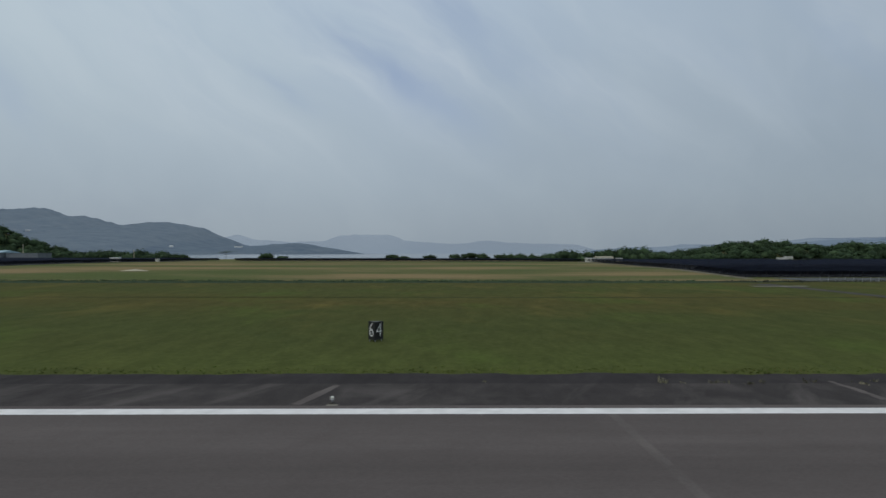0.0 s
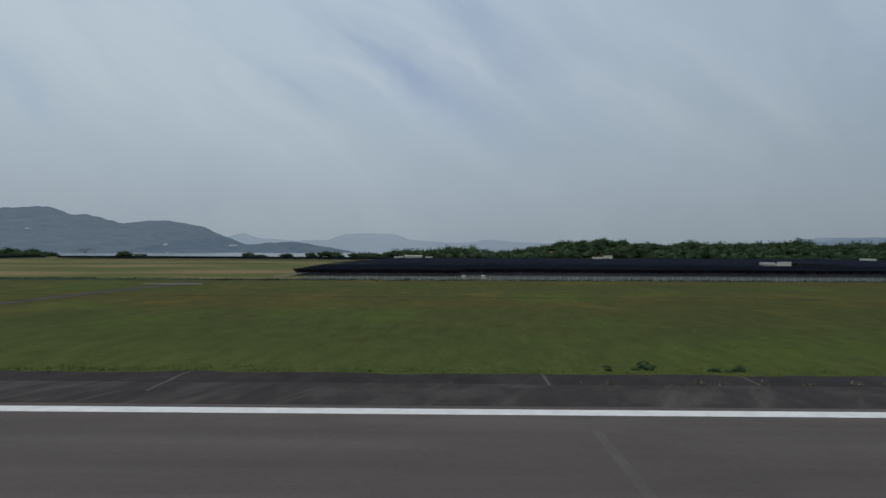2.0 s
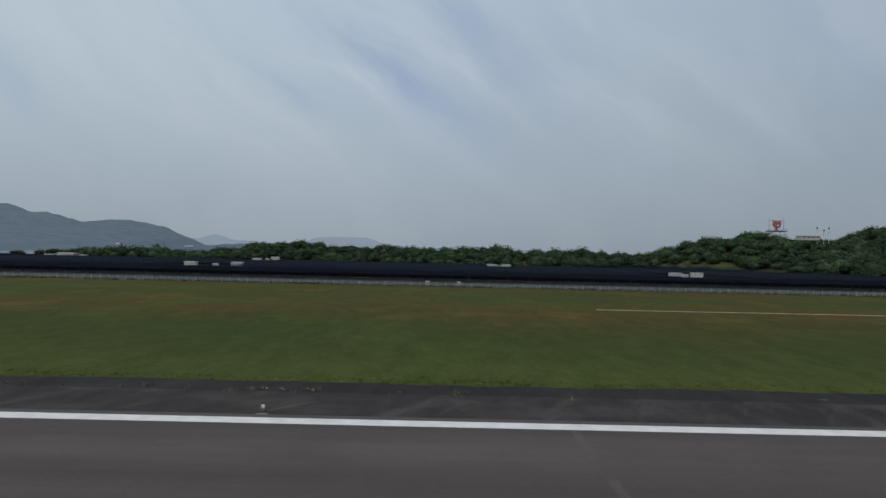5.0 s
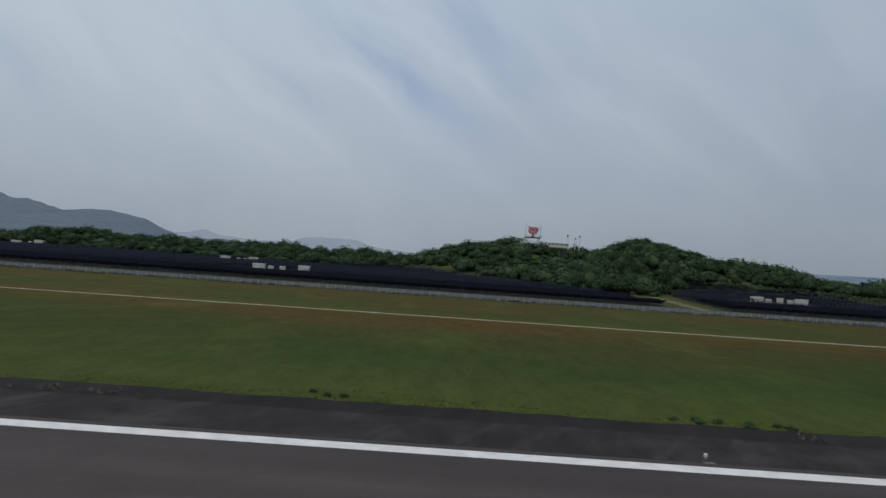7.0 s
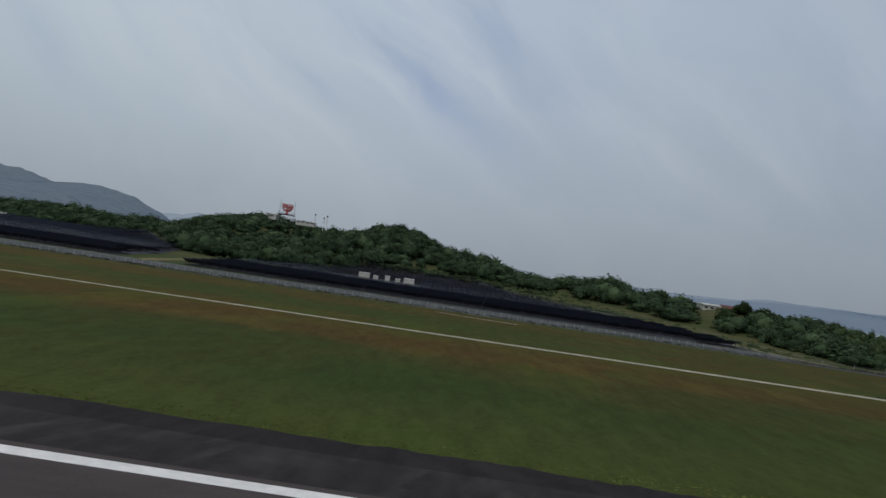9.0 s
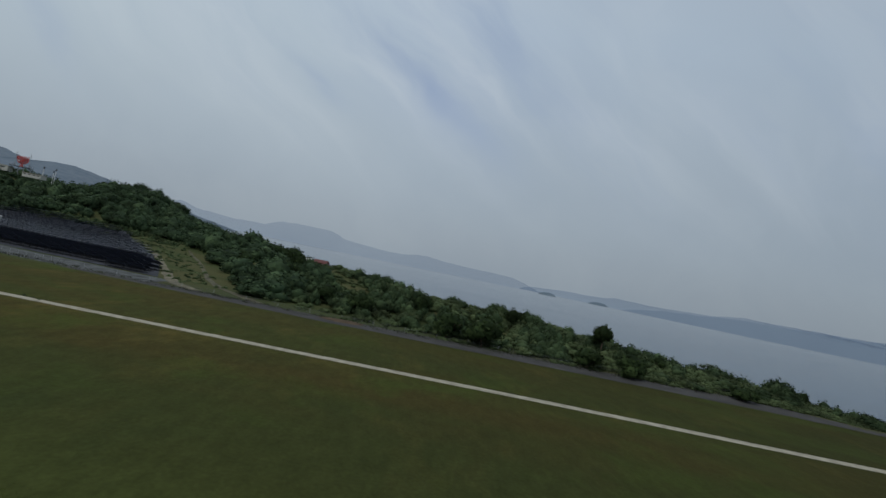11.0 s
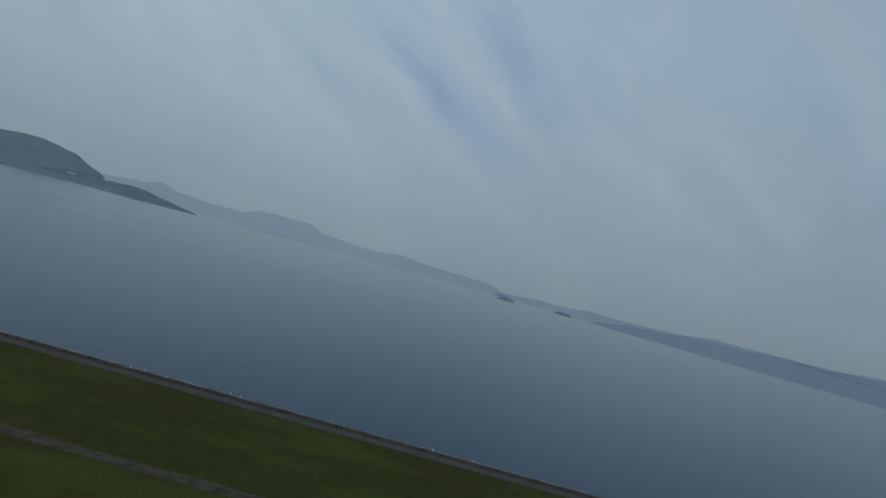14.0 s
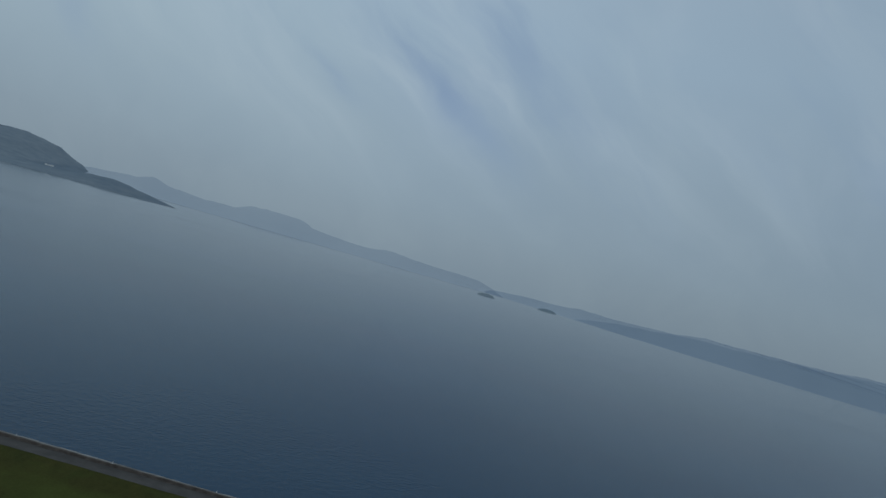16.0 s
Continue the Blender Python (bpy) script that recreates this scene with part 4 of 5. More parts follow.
def distance_sign(x, y, left, right):
    """A wedge with two lit faces, one for each direction of travel."""
    root = new("distance_sign")
    root.location = (x, y, 0)
    a, w, h, z0 = radians(51), 1.0, 1.5, 0.14
    back = w * math.sin(a)
    lx, lz = w * math.cos(a), z0 + h
    bm = bmesh.new()
    low = [bm.verts.new((px, py, z0)) for px, py in ((0, 0), (lx, back), (-lx, back))]
    top = [bm.verts.new((px, py, lz)) for px, py in ((0, 0), (lx, back), (-lx, back))]
    bm.faces.new(low[::-1])
    bm.faces.new(top)
    for k in range(3):
        bm.faces.new((low[k], low[(k + 1) % 3], top[(k + 1) % 3], top[k]))
    bmesh.ops.bevel(bm, geom=list(bm.edges), offset=0.02, segments=1, affect="EDGES")
    part("housing", bm, M_SIGN, root)
    for side, char in ((-1, left), (1, right)):
        d = new("digit", digit_mesh(char, 1.68))
        d.parent = root
        mid = Vector((side * lx / 2, back / 2, z0 + h / 2))
        out = Vector((side * math.sin(a), -math.cos(a), 0))
        turn = math.atan2(out.y, out.x) + math.pi / 2
        d.matrix_local = Matrix.Translation(mid + out * 0.012) @ pose(0, 0, 0, 90, 0, math.degrees(turn)) @ Matrix.Diagonal((0.86, 1, 1, 1))
        d["label"] = "white painted numeral"
        e0, e1 = Vector((0, 0, 0)), Vector((side * lx, back, 0))
        for za in (z0 + 0.02, lz - 0.02):
            part("rim", rod_bm(bmesh.new(), e0 + out * 0.01 + Vector((0, 0, za)), e1 + out * 0.01 + Vector((0, 0, za)), 0.014, None, 5), M_DARKGAP, root)
    for px, py in ((0, 0.18), (lx * 0.75, back * 0.9), (-lx * 0.75, back * 0.9)):
        part("leg", rod_bm(bmesh.new(), (px, py, 0.0), (px, py, z0 + 0.03), 0.04), M_STEEL, root)
    tagged(root, "black wedge-shaped runway distance sign with white numerals " + left + " and " + right, "sign", group="distance signs beside the runway")


distance_sign(-5.0, 48.0, "6", "4")
distance_sign(302.0, 51.0, "5", "5")
distance_sign(604.2, 51.0, "4", "6")


def edge_light():
    root = new("runway_edge_light")
    bm = bmesh.new()
    bmesh.ops.create_cone(bm, cap_ends=True, segments=16, radius1=0.16, radius2=0.14, depth=0.06, matrix=Matrix.Translation((0, 0, 0.03)))
    part("base_plate", bm, M_PAD, root)
    part("stem", rod_bm(bmesh.new(), (0, 0, 0.07), (0, 0, 0.20), 0.04, 0.04, 10), M_STEEL, root)
    part("collar", rod_bm(bmesh.new(), (0, 0, 0.19), (0, 0, 0.23), 0.07, 0.08, 12), M_WHITE, root)
    bm = bmesh.new()
    bmesh.ops.create_uvsphere(bm, u_segments=14, v_segments=8, radius=0.08, matrix=Matrix.Translation((0, 0, 0.29)) @ Matrix.Diagonal((1, 1, 0.95, 1)))
    part("lens", bm, M_LENS, root, "pale frosted glass lens", True)
    part("slab", box_bm(bmesh.new(), -0.22, 0.30, -0.46, -0.22, -0.02, 0.014, 0.004), M_PALEPAD, root)
    return tagged(root, "small white runway edge light on a concrete pad", "runway light", group="runway edge lights")


first_light = edge_light()
LIGHT_X = [-126.0, -65.5, -5.0, 51.8, 114.05, 171.2, 229.0, 291.8, 352.3, 413.4, 474.6, 536.6] + [598.8 + 60.4 * k for k in range(14)]
first_light.location = (LIGHT_X[0], 28.4, 0.03)
for x in LIGHT_X[1:]:
    copy_thing(first_light, pose(x, 28.4, 0.03))

for x in (51.8, 352.3):
    strip("cable_slot", [(x + 0.2, 28.7, 0.06), (x + 1.1, 29.7, 0.10), (x + 2.0, 30.6, 0.05)], M_SEAL, 0.031, "pale sealed cable slot slanting across the shoulder", "cable slot", 0.4)

strip("cable_slot", [(-5.4, 32.3, 0.16), (-6.1, 30.1, 0.30), (-6.7, 28.2, 0.22)], M_SEAL, 0.031, "pale cracked slot slanting across the shoulder", "cable slot", 0.5)
strip("cable_slot", [(287.4, 34.4, 0.10), (288.6, 32.4, 0.16), (289.9, 29.6, 0.12)], M_SEAL, 0.031, "pale cracked slot slanting across the shoulder", "cable slot", 0.5)


def build_drain():
    root = new("drain_channel")
    bm_one = bmesh.new()
    box_bm(bm_one, -2.495, 2.495, -1.25, 1.25, -0.1, 0.035, 0.015)
    one = part("slab", bm_one, M_DRAIN, root)
    me = one.data
    n = 115
    for k in range(n):
        ob = one if k == 0 else new("slab", me)
        ob.parent = root
        x = 388 + 5.0 * k
        ob.location = (x, 95.0 + (x - 540) * 0.0208 - 1.5 * float(smooth01(880, 960, x)), random.uniform(-0.01, 0.01))
        ob.scale.y = float(np.interp(x, (386, 640, 780, 960), (0.26, 0.46, 0.90, 1.25)))
    tagged(root, "pale weathered concrete drain channel across the grass", "drain", kind="structure")


build_drain()


def build_fence():
    root = new("boundary_fence")
    def fy(x):
        return float(np.interp(x, (-330, 60, 200, 560, 780, 990), (143, 147, 152, 153, 160.5, 166)))
    bm = bmesh.new()
    rod_bm(bm, (0, 0, -0.1), (0, 0, 1.12), 0.055, 0.05, 6)
    rod_bm(bm, (0, 0, 1.1), (0, 0, 1.2), 0.065, 0.03, 6)
    first = part("post", bm, M_POST, root)
    xs = [98 + 2.24 * k for k in range(299)] + [767.76 + 4.45 * k for k in range(1, 52)]
    for k, x in enumerate(xs[:299:1] + xs[299::2]):
        ob = first if k == 0 else new("post", first.data)
        ob.parent = root
        ob.location = (x, fy(x), land_z(x, fy(x)))
    verts, faces = [], []
    for z, t in ((0.10, 0.02), (0.4, 0.012), (0.7, 0.012), (1.0, 0.02)):
        for k, x in enumerate(xs):
            y, zz = fy(x), land_z(x, fy(x)) + z
            n = len(verts)
            verts += [(x, y, zz - t), (x, y + 0.02, zz), (x, y, zz + t)]
            if k:
                faces += [(n - 3, n, n + 1, n - 2), (n - 2, n + 1, n + 2, n - 1), (n - 1, n + 2, n, n - 3)]
    # chain link: slender crossed wires
    for k in range(len(xs) - 1):
        for j in range(5):
            for up in (0, 1):
                bay = xs[k + 1] - xs[k]
                xa, xb = xs[k] + bay * j / 5, xs[k] + bay * ((j + 4) / 5)
                za, zb = (0.1, 1.0) if up else (1.0, 0.1)
                ya, yb, g = fy(xa), fy(xb), land_z(xa, fy(xa))
                n = len(verts)
                verts += [(xa, ya, g + za), (xa + 0.014, ya, g + za), (xb + 0.014, yb, g + zb), (xb, yb, g + zb)]
                faces.append((n, n + 1, n + 2, n + 3))
    link_mesh("wire_mesh", verts, faces, M_FENCE, root, "grey wire mesh")
    tagged(root, "grey wire boundary fence on steel posts", "fence")


build_fence()

# ------------------------------------------------------------------ solar farm
M_GRAVEL = plain("grey_gravel", (0.105, 0.11, 0.108), 0.95, 0.05, 0, 0.45, 0.3)
strip("gravel_verge", [(97, 160, 8.5), (300, 161.5, 9.0), (600, 164, 10.5), (700, 164, 10.0), (792, 163, 7.0)], M_GRAVEL, 0.03, "grey gravel verge in front of the solar panels", "verge", 0.08)


def gravel_bed(name, poly):
    bm = bmesh.new()
    vs = [bm.verts.new((x, y, 0)) for x, y in poly]
    bm.faces.new(vs)
    for y in range(170, 440, 15):
        bmesh.ops.bisect_plane(bm, geom=bm.verts[:] + bm.edges[:] + bm.faces[:], plane_co=(0, y, 0), plane_no=(0, 1, 0))
    for x in range(-420, 800, 30):
        bmesh.ops.bisect_plane(bm, geom=bm.verts[:] + bm.edges[:] + bm.faces[:], plane_co=(x, 0, 0), plane_no=(1, 0, 0))
    for v in bm.verts:
        v.co.z = land_z(v.co.x, v.co.y) + 0.10
    tagged(part(name, bm, M_BED), "dark ground under the solar panels", "gravel", kind="structure")


M_BED = plain("dark_gravel", (0.058, 0.061, 0.070), 0.95, 0.05, 0, 0.4, 0.3)

def span_at(poly, y):
    """Where the line at y enters and leaves a field."""
    hits = []
    for (x0, y0), (x1, y1) in zip(poly, poly[1:] + poly[:1]):
        if (y0 <= y) != (y1 <= y):
            hits.append(x0 + (x1 - x0) * (y - y0) / (y1 - y0))
    return (min(hits), max(hits)) if len(hits) >= 2 else None


def solar_row(x0, x1, y, single):
    root = new("solar_panel_row")
    root.location = (x0, y, 0)
    verts, faces = [], []
    x, unit = 0.0, 6.2
    lv, lf = [], []
    while x + unit <= x1 - x0:
        g = land_z(x0 + x + unit / 2, y + 2)
        dz = random.uniform(-0.05, 0.05)
        a, b = x, x + unit - 0.22
        n = len(verts)
        low = 0.75 if y < 208 or x0 < 89 else 1.88
        hi, lo, d, t = 2.0 + g + dz, low + g + dz, 4.2, 0.12
        verts += [(a, 0, hi - t), (b, 0, hi - t), (b, d, lo - t), (a, d, lo - t), (a, 0, hi), (b, 0, hi), (b, d, lo), (a, d, lo)]
        for f in ((3, 2, 1, 0), (4, 5, 6, 7), (0, 1, 5, 4), (1, 2, 6, 5), (2, 3, 7, 6), (3, 0, 4, 7)):
            faces.append(tuple(n + i for i in f))
        for lx in (a + 1.0, b - 1.0):
            for ly, top in ((0.5, hi - 0.15), (3.5, lo)):
                m = len(lv)
                r = 0.06
                lv += [(lx - r, ly - r, g - 0.3), (lx + r, ly - r, g - 0.3), (lx + r, ly + r, g - 0.3), (lx - r, ly + r, g - 0.3), (lx - r, ly - r, top), (lx + r, ly - r, top), (lx + r, ly + r, top), (lx - r, ly + r, top)]
                for f in ((0, 1, 5, 4), (1, 2, 6, 5), (2, 3, 7, 6), (3, 0, 4, 7)):
                    lf.append(tuple(m + i for i in f))
        x += unit
    if not faces:
        bpy.data.objects.remove(root)
        return
    if single:
        # nearest rows: every panel table is a piece of its own
        one = link_mesh("panel_table", verts[:8], faces[:6], M_PANEL, root)
        for k in range(1, len(verts) // 8):
            ob = new("panel_table", one.data)
            ob.parent = root
            ob.location = (unit * k, 0, verts[8 * k][2] - verts[0][2])
    else:
        tagged(link_mesh("panel_table", verts, faces, M_PANEL, root), kind="stuff")
    tagged(link_mesh("support_post", lv, lf, M_DARKGAP, root, "dark steel posts"), kind="stuff")
    tagged(root, "long row of dark navy solar panels on steel posts", "solar panels", group="rows of the solar farm")


FIELD_A = [(90.5, 171), (594, 177), (592, 208), (574, 268), (548, 300), (494, 388), (470, 394), (104, 402), (96, 280)]
FIELD_B = [(613, 178), (787, 172), (776, 196), (752, 238), (712, 292), (655, 300), (628, 262), (618, 225)]
FIELD_C = [(-420, 262), (-190, 258), (-192, 300), (-188, 350), (-150, 420), (-300, 430), (-420, 430)]
FIELD_D = [(-140, 404), (102, 400), (102, 428), (-140, 432)]
CLEARINGS = ((256, 282, 206, 248), (446, 474, 203, 246), (654, 684, 222, 253), (232, 251, 376, 400), (387, 408, 336, 384))
for field in (FIELD_A, FIELD_B, FIELD_C, FIELD_D):
    gravel_bed("gravel_bed", field)
for field, pitch in ((FIELD_A, 5.6), (FIELD_B, 5.6), (FIELD_C, 6.5), (FIELD_D, 6.5)):
    y = min(p[1] for p in field) + 0.6
    while y < max(p[1] for p in field):
        s = span_at(field, y)
        if s and s[1] - s[0] > 14:
            # the rows stop short of the inverter cabins and the open ground before them
            cut = sorted((a, b) for a, b, lo, hi in CLEARINGS if lo < y < hi and s[0] < a and b < s[1])
            at = s[0]
            for a, b in cut + [(s[1], s[1])]:
                if a - at > 7:
                    solar_row(at, a, y, field in (FIELD_A, FIELD_B) and y < 177.5)
                at = b
        y += pitch


def cabinet(x, y, w, d, h, label):
    """An inverter cabin with a door, louvres and a roof lip on a plinth."""
    root = new("inverter_cabin")
    root.location = (x, y, land_z(x, y) - (0.5 if y > 395 else 0.0))
    part("plinth", box_bm(bmesh.new(), -w / 2 - 0.3, w / 2 + 0.3, -d / 2 - 0.3, d / 2 + 0.3, -0.4, 0.3), M_CONCRETE, root)
    part("body", box_bm(bmesh.new(), -w / 2, w / 2, -d / 2, d / 2, 0.3, 0.3 + h, 0.05), M_BOX, root)
    part("roof", box_bm(bmesh.new(), -w / 2 - 0.12, w / 2 + 0.12, -d / 2 - 0.12, d / 2 + 0.12, 0.3 + h, 0.45 + h, 0.03), M_WHITE, root)
    n = max(1, int(w / 2.2))
    for k in range(n):
        cx = -w / 2 + (k + 0.5) * w / n
        door = part("door", box_bm(bmesh.new(), cx - w / n * 0.42, cx + w / n * 0.42, -d / 2 - 0.03, -d / 2 + 0.03, 0.4, 0.1 + h), M_BOX, root)
        for j in range(3):
            part("louvre", box_bm(bmesh.new(), cx - 0.4, cx + 0.4, -d / 2 - 0.05, -d / 2 - 0.02, -0.3 + h + 0.09 * j, -0.26 + h + 0.09 * j), M_DARKGAP, door)
    tagged(root, label, "cabinet", group="inverter cabins in the solar farm")


for x, y in ((262, 232.6), (453.1, 229.5), (659.6, 249.2)):
    cabinet(x, y, 4.4, 2.6, 2.0, "long pale inverter cabin among the solar panels")
for x, y in ((276, 245.2), (467.6, 243.2), (678.8, 249.4)):
    cabinet(x, y, 4.4, 2.6, 2.0, "long pale inverter cabin among the solar panels")
for x, y in ((269, 240), (460.3, 237), (669.5, 249.3), (664.5, 249.3), (456.5, 233.5), (674, 249.3)):
    cabinet(x, y, 1.9, 1.8, 1.9 if x % 2 > 1 else 1.3, "small pale switch cabinet between the cabins")
for x, y in ((236.5, 398.5), (246.4, 407), (392.6, 359), (403.5, 379), (-198, 364)):
    cabinet(x, y, 5.6, 2.6, 2.4, "long pale inverter cabin among the solar panels")
for x, y in ((241.5, 405), (397.5, 368.5), (400, 373), (-173, 366)):
    cabinet(x, y, 1.9, 1.9, 1.5, "small pale switch cabinet between the cabins")
building("substation", "pale low substation building at the solar farm", 107, 118, 388, 396, 1.0, 3.0, M_BOX, M_CONCRETE, 0.7, 0.3, 4)
building("substation", "pale low outbuilding at the solar farm", 100, 105.5, 387, 392, 1.0, 2.6, M_BOX, M_WHITE, 0, 0.2, 2)
cabinet(123, 392, 4.4, 2.6, 2.2, "long pale inverter cabin among the solar panels")
building("shed", "large grey shed with a pale teal roof", -346, -326, 442, 462, 1.0, 5.6, M_SHED, M_ROOF, 1.6, 0.5, 3)
building("shed", "plain grey storage shed", -325, -301, 446, 462, 1.0, 5.2, M_SHED, M_SHED, 0, 0.2, 0)


def utility_pole(x, y, h):
    root = new("utility_pole")
    z = land_z(x, y)
    root.location = (x, y, z)
    part("shaft", rod_bm(bmesh.new(), (0, 0, -0.5), (0, 0, h), 0.34, 0.22, 10), M_CONCRETE, root)
    part("crossarm", box_bm(bmesh.new(), -1.1, 1.1, -0.08, 0.08, h - 0.8, h - 0.62), M_STEEL, root)
    part("cap", rod_bm(bmesh.new(), (0, 0, h), (0, 0, h + 0.12), 0.26, 0.1, 10), M_STEEL, root)
    tagged(root, "pale concrete utility pole near the sheds", "pole", group="poles by the far shore")


utility_pole(-240.5, 469, 8.0)
utility_pole(-326, 466, 12.0)

# ------------------------------------------------------------------ radar on the hill


def radar_station():
    gx, gy = 584.2, 388.6
    g = land_z(gx, gy)
    root = new("radar_tower")
    root.location = (gx, gy, g)
    deck = 30.2 - g
    part("deck", box_bm(bmesh.new(), -5.2, 5.2, -4.2, 4.2, deck - 0.35, deck, 0.04), M_DARKGAP, root)
    for sx in (-4, 4):
        for sy in (-3.2, 3.2):
            part("leg", rod_bm(bmesh.new(), (sx, sy, -2), (sx, sy, deck - 0.3), 0.22, 0.2, 8), M_STEEL, root)
    for a, b in (((-4, -3.2, 0.0), (4, -3.2, deck - 0.5)), ((4, -3.2, 0.0), (-4, -3.2, deck - 0.5))):
        part("brace", rod_bm(bmesh.new(), a, b, 0.1, None, 6), M_STEEL, root)
    rail = bmesh.new()
    for h in (0.55, 1.1):
        for a, b in (((-5.1, -4.1), (5.1, -4.1)), ((5.1, -4.1), (5.1, 4.1)), ((5.1, 4.1), (-5.1, 4.1)), ((-5.1, 4.1), (-5.1, -4.1))):
            rod_bm(rail, (*a, deck + h), (*b, deck + h), 0.05, None, 5)
    for k in range(9):
        rod_bm(rail, (-5.1 + 10.2 * k / 8, -4.1, deck), (-5.1 + 10.2 * k / 8, -4.1, deck + 1.1), 0.05, None, 5)
    part("railing", rail, M_STEEL, root)
    bm = bmesh.new()
    rod_bm(bm, (0, 0, deck), (0, 0, deck + 1.6), 1.2, 0.7, 14)
    rod_bm(bm, (0, 0, deck + 1.6), (0, 0, deck + 2.4), 0.55, 0.55, 12)
    part("pedestal", bm, M_RED, root)
    # open reflector: a curved grid of red slats on ribs
    dish = bmesh.new()
    turn = radians(18)

    def on_dish(u, v):
        p = Vector((u, 0.05 * u * u + 0.05 * (v - 1.0) ** 2 - 0.8, v))
        return Vector(((p.x * math.cos(turn) - p.y * math.sin(turn)) * 1.18, p.x * math.sin(turn) + p.y * math.cos(turn), deck + 4.5 + p.z * 1.3))
    for k in range(15):
        v = -1.9 + 3.4 * k / 14
        half = 3.1 - 0.42 * max(0, -v) ** 2
        for j in range(12):
            u0, u1 = -half + 2 * half * j / 12, -half + 2 * half * (j + 1) / 12
            rod_bm(dish, on_dish(u0, v), on_dish(u1, v), 0.13, None, 4)
    for k in range(9):
        u = -3.0 + 6.0 * k / 8
        for j in range(6):
            v0, v1 = -1.9 + 0.56 * j, -1.9 + 0.56 * (j + 1)
            if abs(u) < 3.1 - 0.42 * max(0, -v0) ** 2:
                rod_bm(dish, on_dish(u, v0), on_dish(u, v1), 0.10, None, 4)
    dish_ob = part("reflector", dish, M_RED, root, "red lattice radar reflector")
    back = bmesh.new()
    rod_bm(back, (0, 0, deck + 2.3), (0.3, 0.8, deck + 4.6), 0.28, 0.2, 8)
    rod_bm(back, (0, 0, deck + 2.5), (-0.6, -2.6, deck + 3.4), 0.14, 0.1, 8)
    part("support_arm", back, M_RED, dish_ob)
    part("feed_horn", box_bm(bmesh.new(), -1.0, -0.2, -3.0, -2.4, deck + 3.2, deck + 3.9, 0.08), M_WHITE, dish_ob)
    part("top_bar", box_bm(bmesh.new(), -3.9, 3.9, -0.2, 0.1, deck + 6.9, deck + 7.15, 0.03), M_RED, dish_ob)
    for sx in (-4.9, 4.9):
        m = bmesh.new()
        rod_bm(m, (sx, 0, deck), (sx, 0, deck + 8.4), 0.16, 0.12, 8)
        rod_bm(m, (sx, 0, deck + 8.4), (sx - math.copysign(0.9, sx), 0, deck + 9.6), 0.1, 0.06, 6)
        part("lightning_mast", m, M_STEEL, root)
    tagged(root, "red lattice radar antenna on a steel platform", "radar")


radar_station()
building("equipment_hut", "white flat-roofed equipment hut on the hill top", 594, 606, 377, 383, 25.2, 1.5, M_BOX, M_CONCRETE, 0, 0.3, 4)
building("equipment_hut", "small pale equipment hut beside the radar", 572, 579, 384, 389, 26.4, 2.4, M_BOX, M_CONCRETE, 0, 0.3, 1)


def antenna_mast(x, y, top):
    root = new("antenna_mast")
    g = land_z(x, y)
    root.location = (x, y, g)
    h = top - g
    m = bmesh.new()
    rod_bm(m, (0, 0, -0.5), (0, 0, h), 0.2, 0.12, 8)
    part("pole", m, M_WHITE, root)
    part("antenna_head", rod_bm(bmesh.new(), (0, 0, h - 0.2), (0, 0, h + 0.9), 0.55, 0.35, 10), M_DARKGAP, root)
    for k in range(3):
        part("crossarm", rod_bm(bmesh.new(), (-0.9, 0, h - 1.4 - k), (0.9, 0, h - 1.4 - k), 0.07, None, 6), M_STEEL, root)
    tagged(root, "slim white antenna mast on the hill top", "antenna mast", group="antenna masts on the hill")


antenna_mast(605.5, 379.2, 32.0)
antenna_mast(613.3, 379.5, 32.0)
antenna_mast(611.0, 381.0, 30.6)


M_TILE = plain("red_brown_roof", (0.13, 0.050, 0.044), 0.8, 0.2, 0, 0.3, 0.6)
base = land_z(820, 254)
building("house", "white house with a red-brown roof above the scrub", 814.5, 819.6, 251, 258, base, 11.4 - base, M_WHITE, M_TILE, 1.3, 0.5, 2)
building("house", "long low white house above the scrub", 805, 812.6, 251, 258, base, 11.8 - base, M_BOX, M_BOX, 0.5, 0.4, 3)


def white_barrier(x0, x1, y, z, h, label):
    root = new("barrier")
    root.location = (x0, y, z)
    L = x1 - x0
    part("rail", box_bm(bmesh.new(), 0, L, -0.25, 0.25, 0.15, h, 0.05), M_WHITE, root)
    n = max(2, int(L / 2))
    for k in range(n):
        part("foot", box_bm(bmesh.new(), L * (k + 0.5) / n - 0.2, L * (k + 0.5) / n + 0.2, -0.2, 0.2, -0.05, 0.2), M_CONCRETE, root)
    tagged(root, label, "barrier")


white_barrier(996.3, 1004.9, 148.4, 0.02, 0.27, "long low white barrier beside the perimeter road")

for x in (997.2, 1001.1, 1004.0, 1006.2):
    post = new("marker_post")
    post.location = (x, 150.2, 0)
    part("shaft", rod_bm(bmesh.new(), (0, 0, -0.1), (0, 0, 1.3), 0.045, 0.04, 7), M_FENCE, post)
    part("cap", rod_bm(bmesh.new(), (0, 0, 1.28), (0, 0, 1.4), 0.055, 0.05, 7), M_BOX, post)
    tagged(post, "short pale marker post beside the white barrier", "post", group="marker posts at the shore")


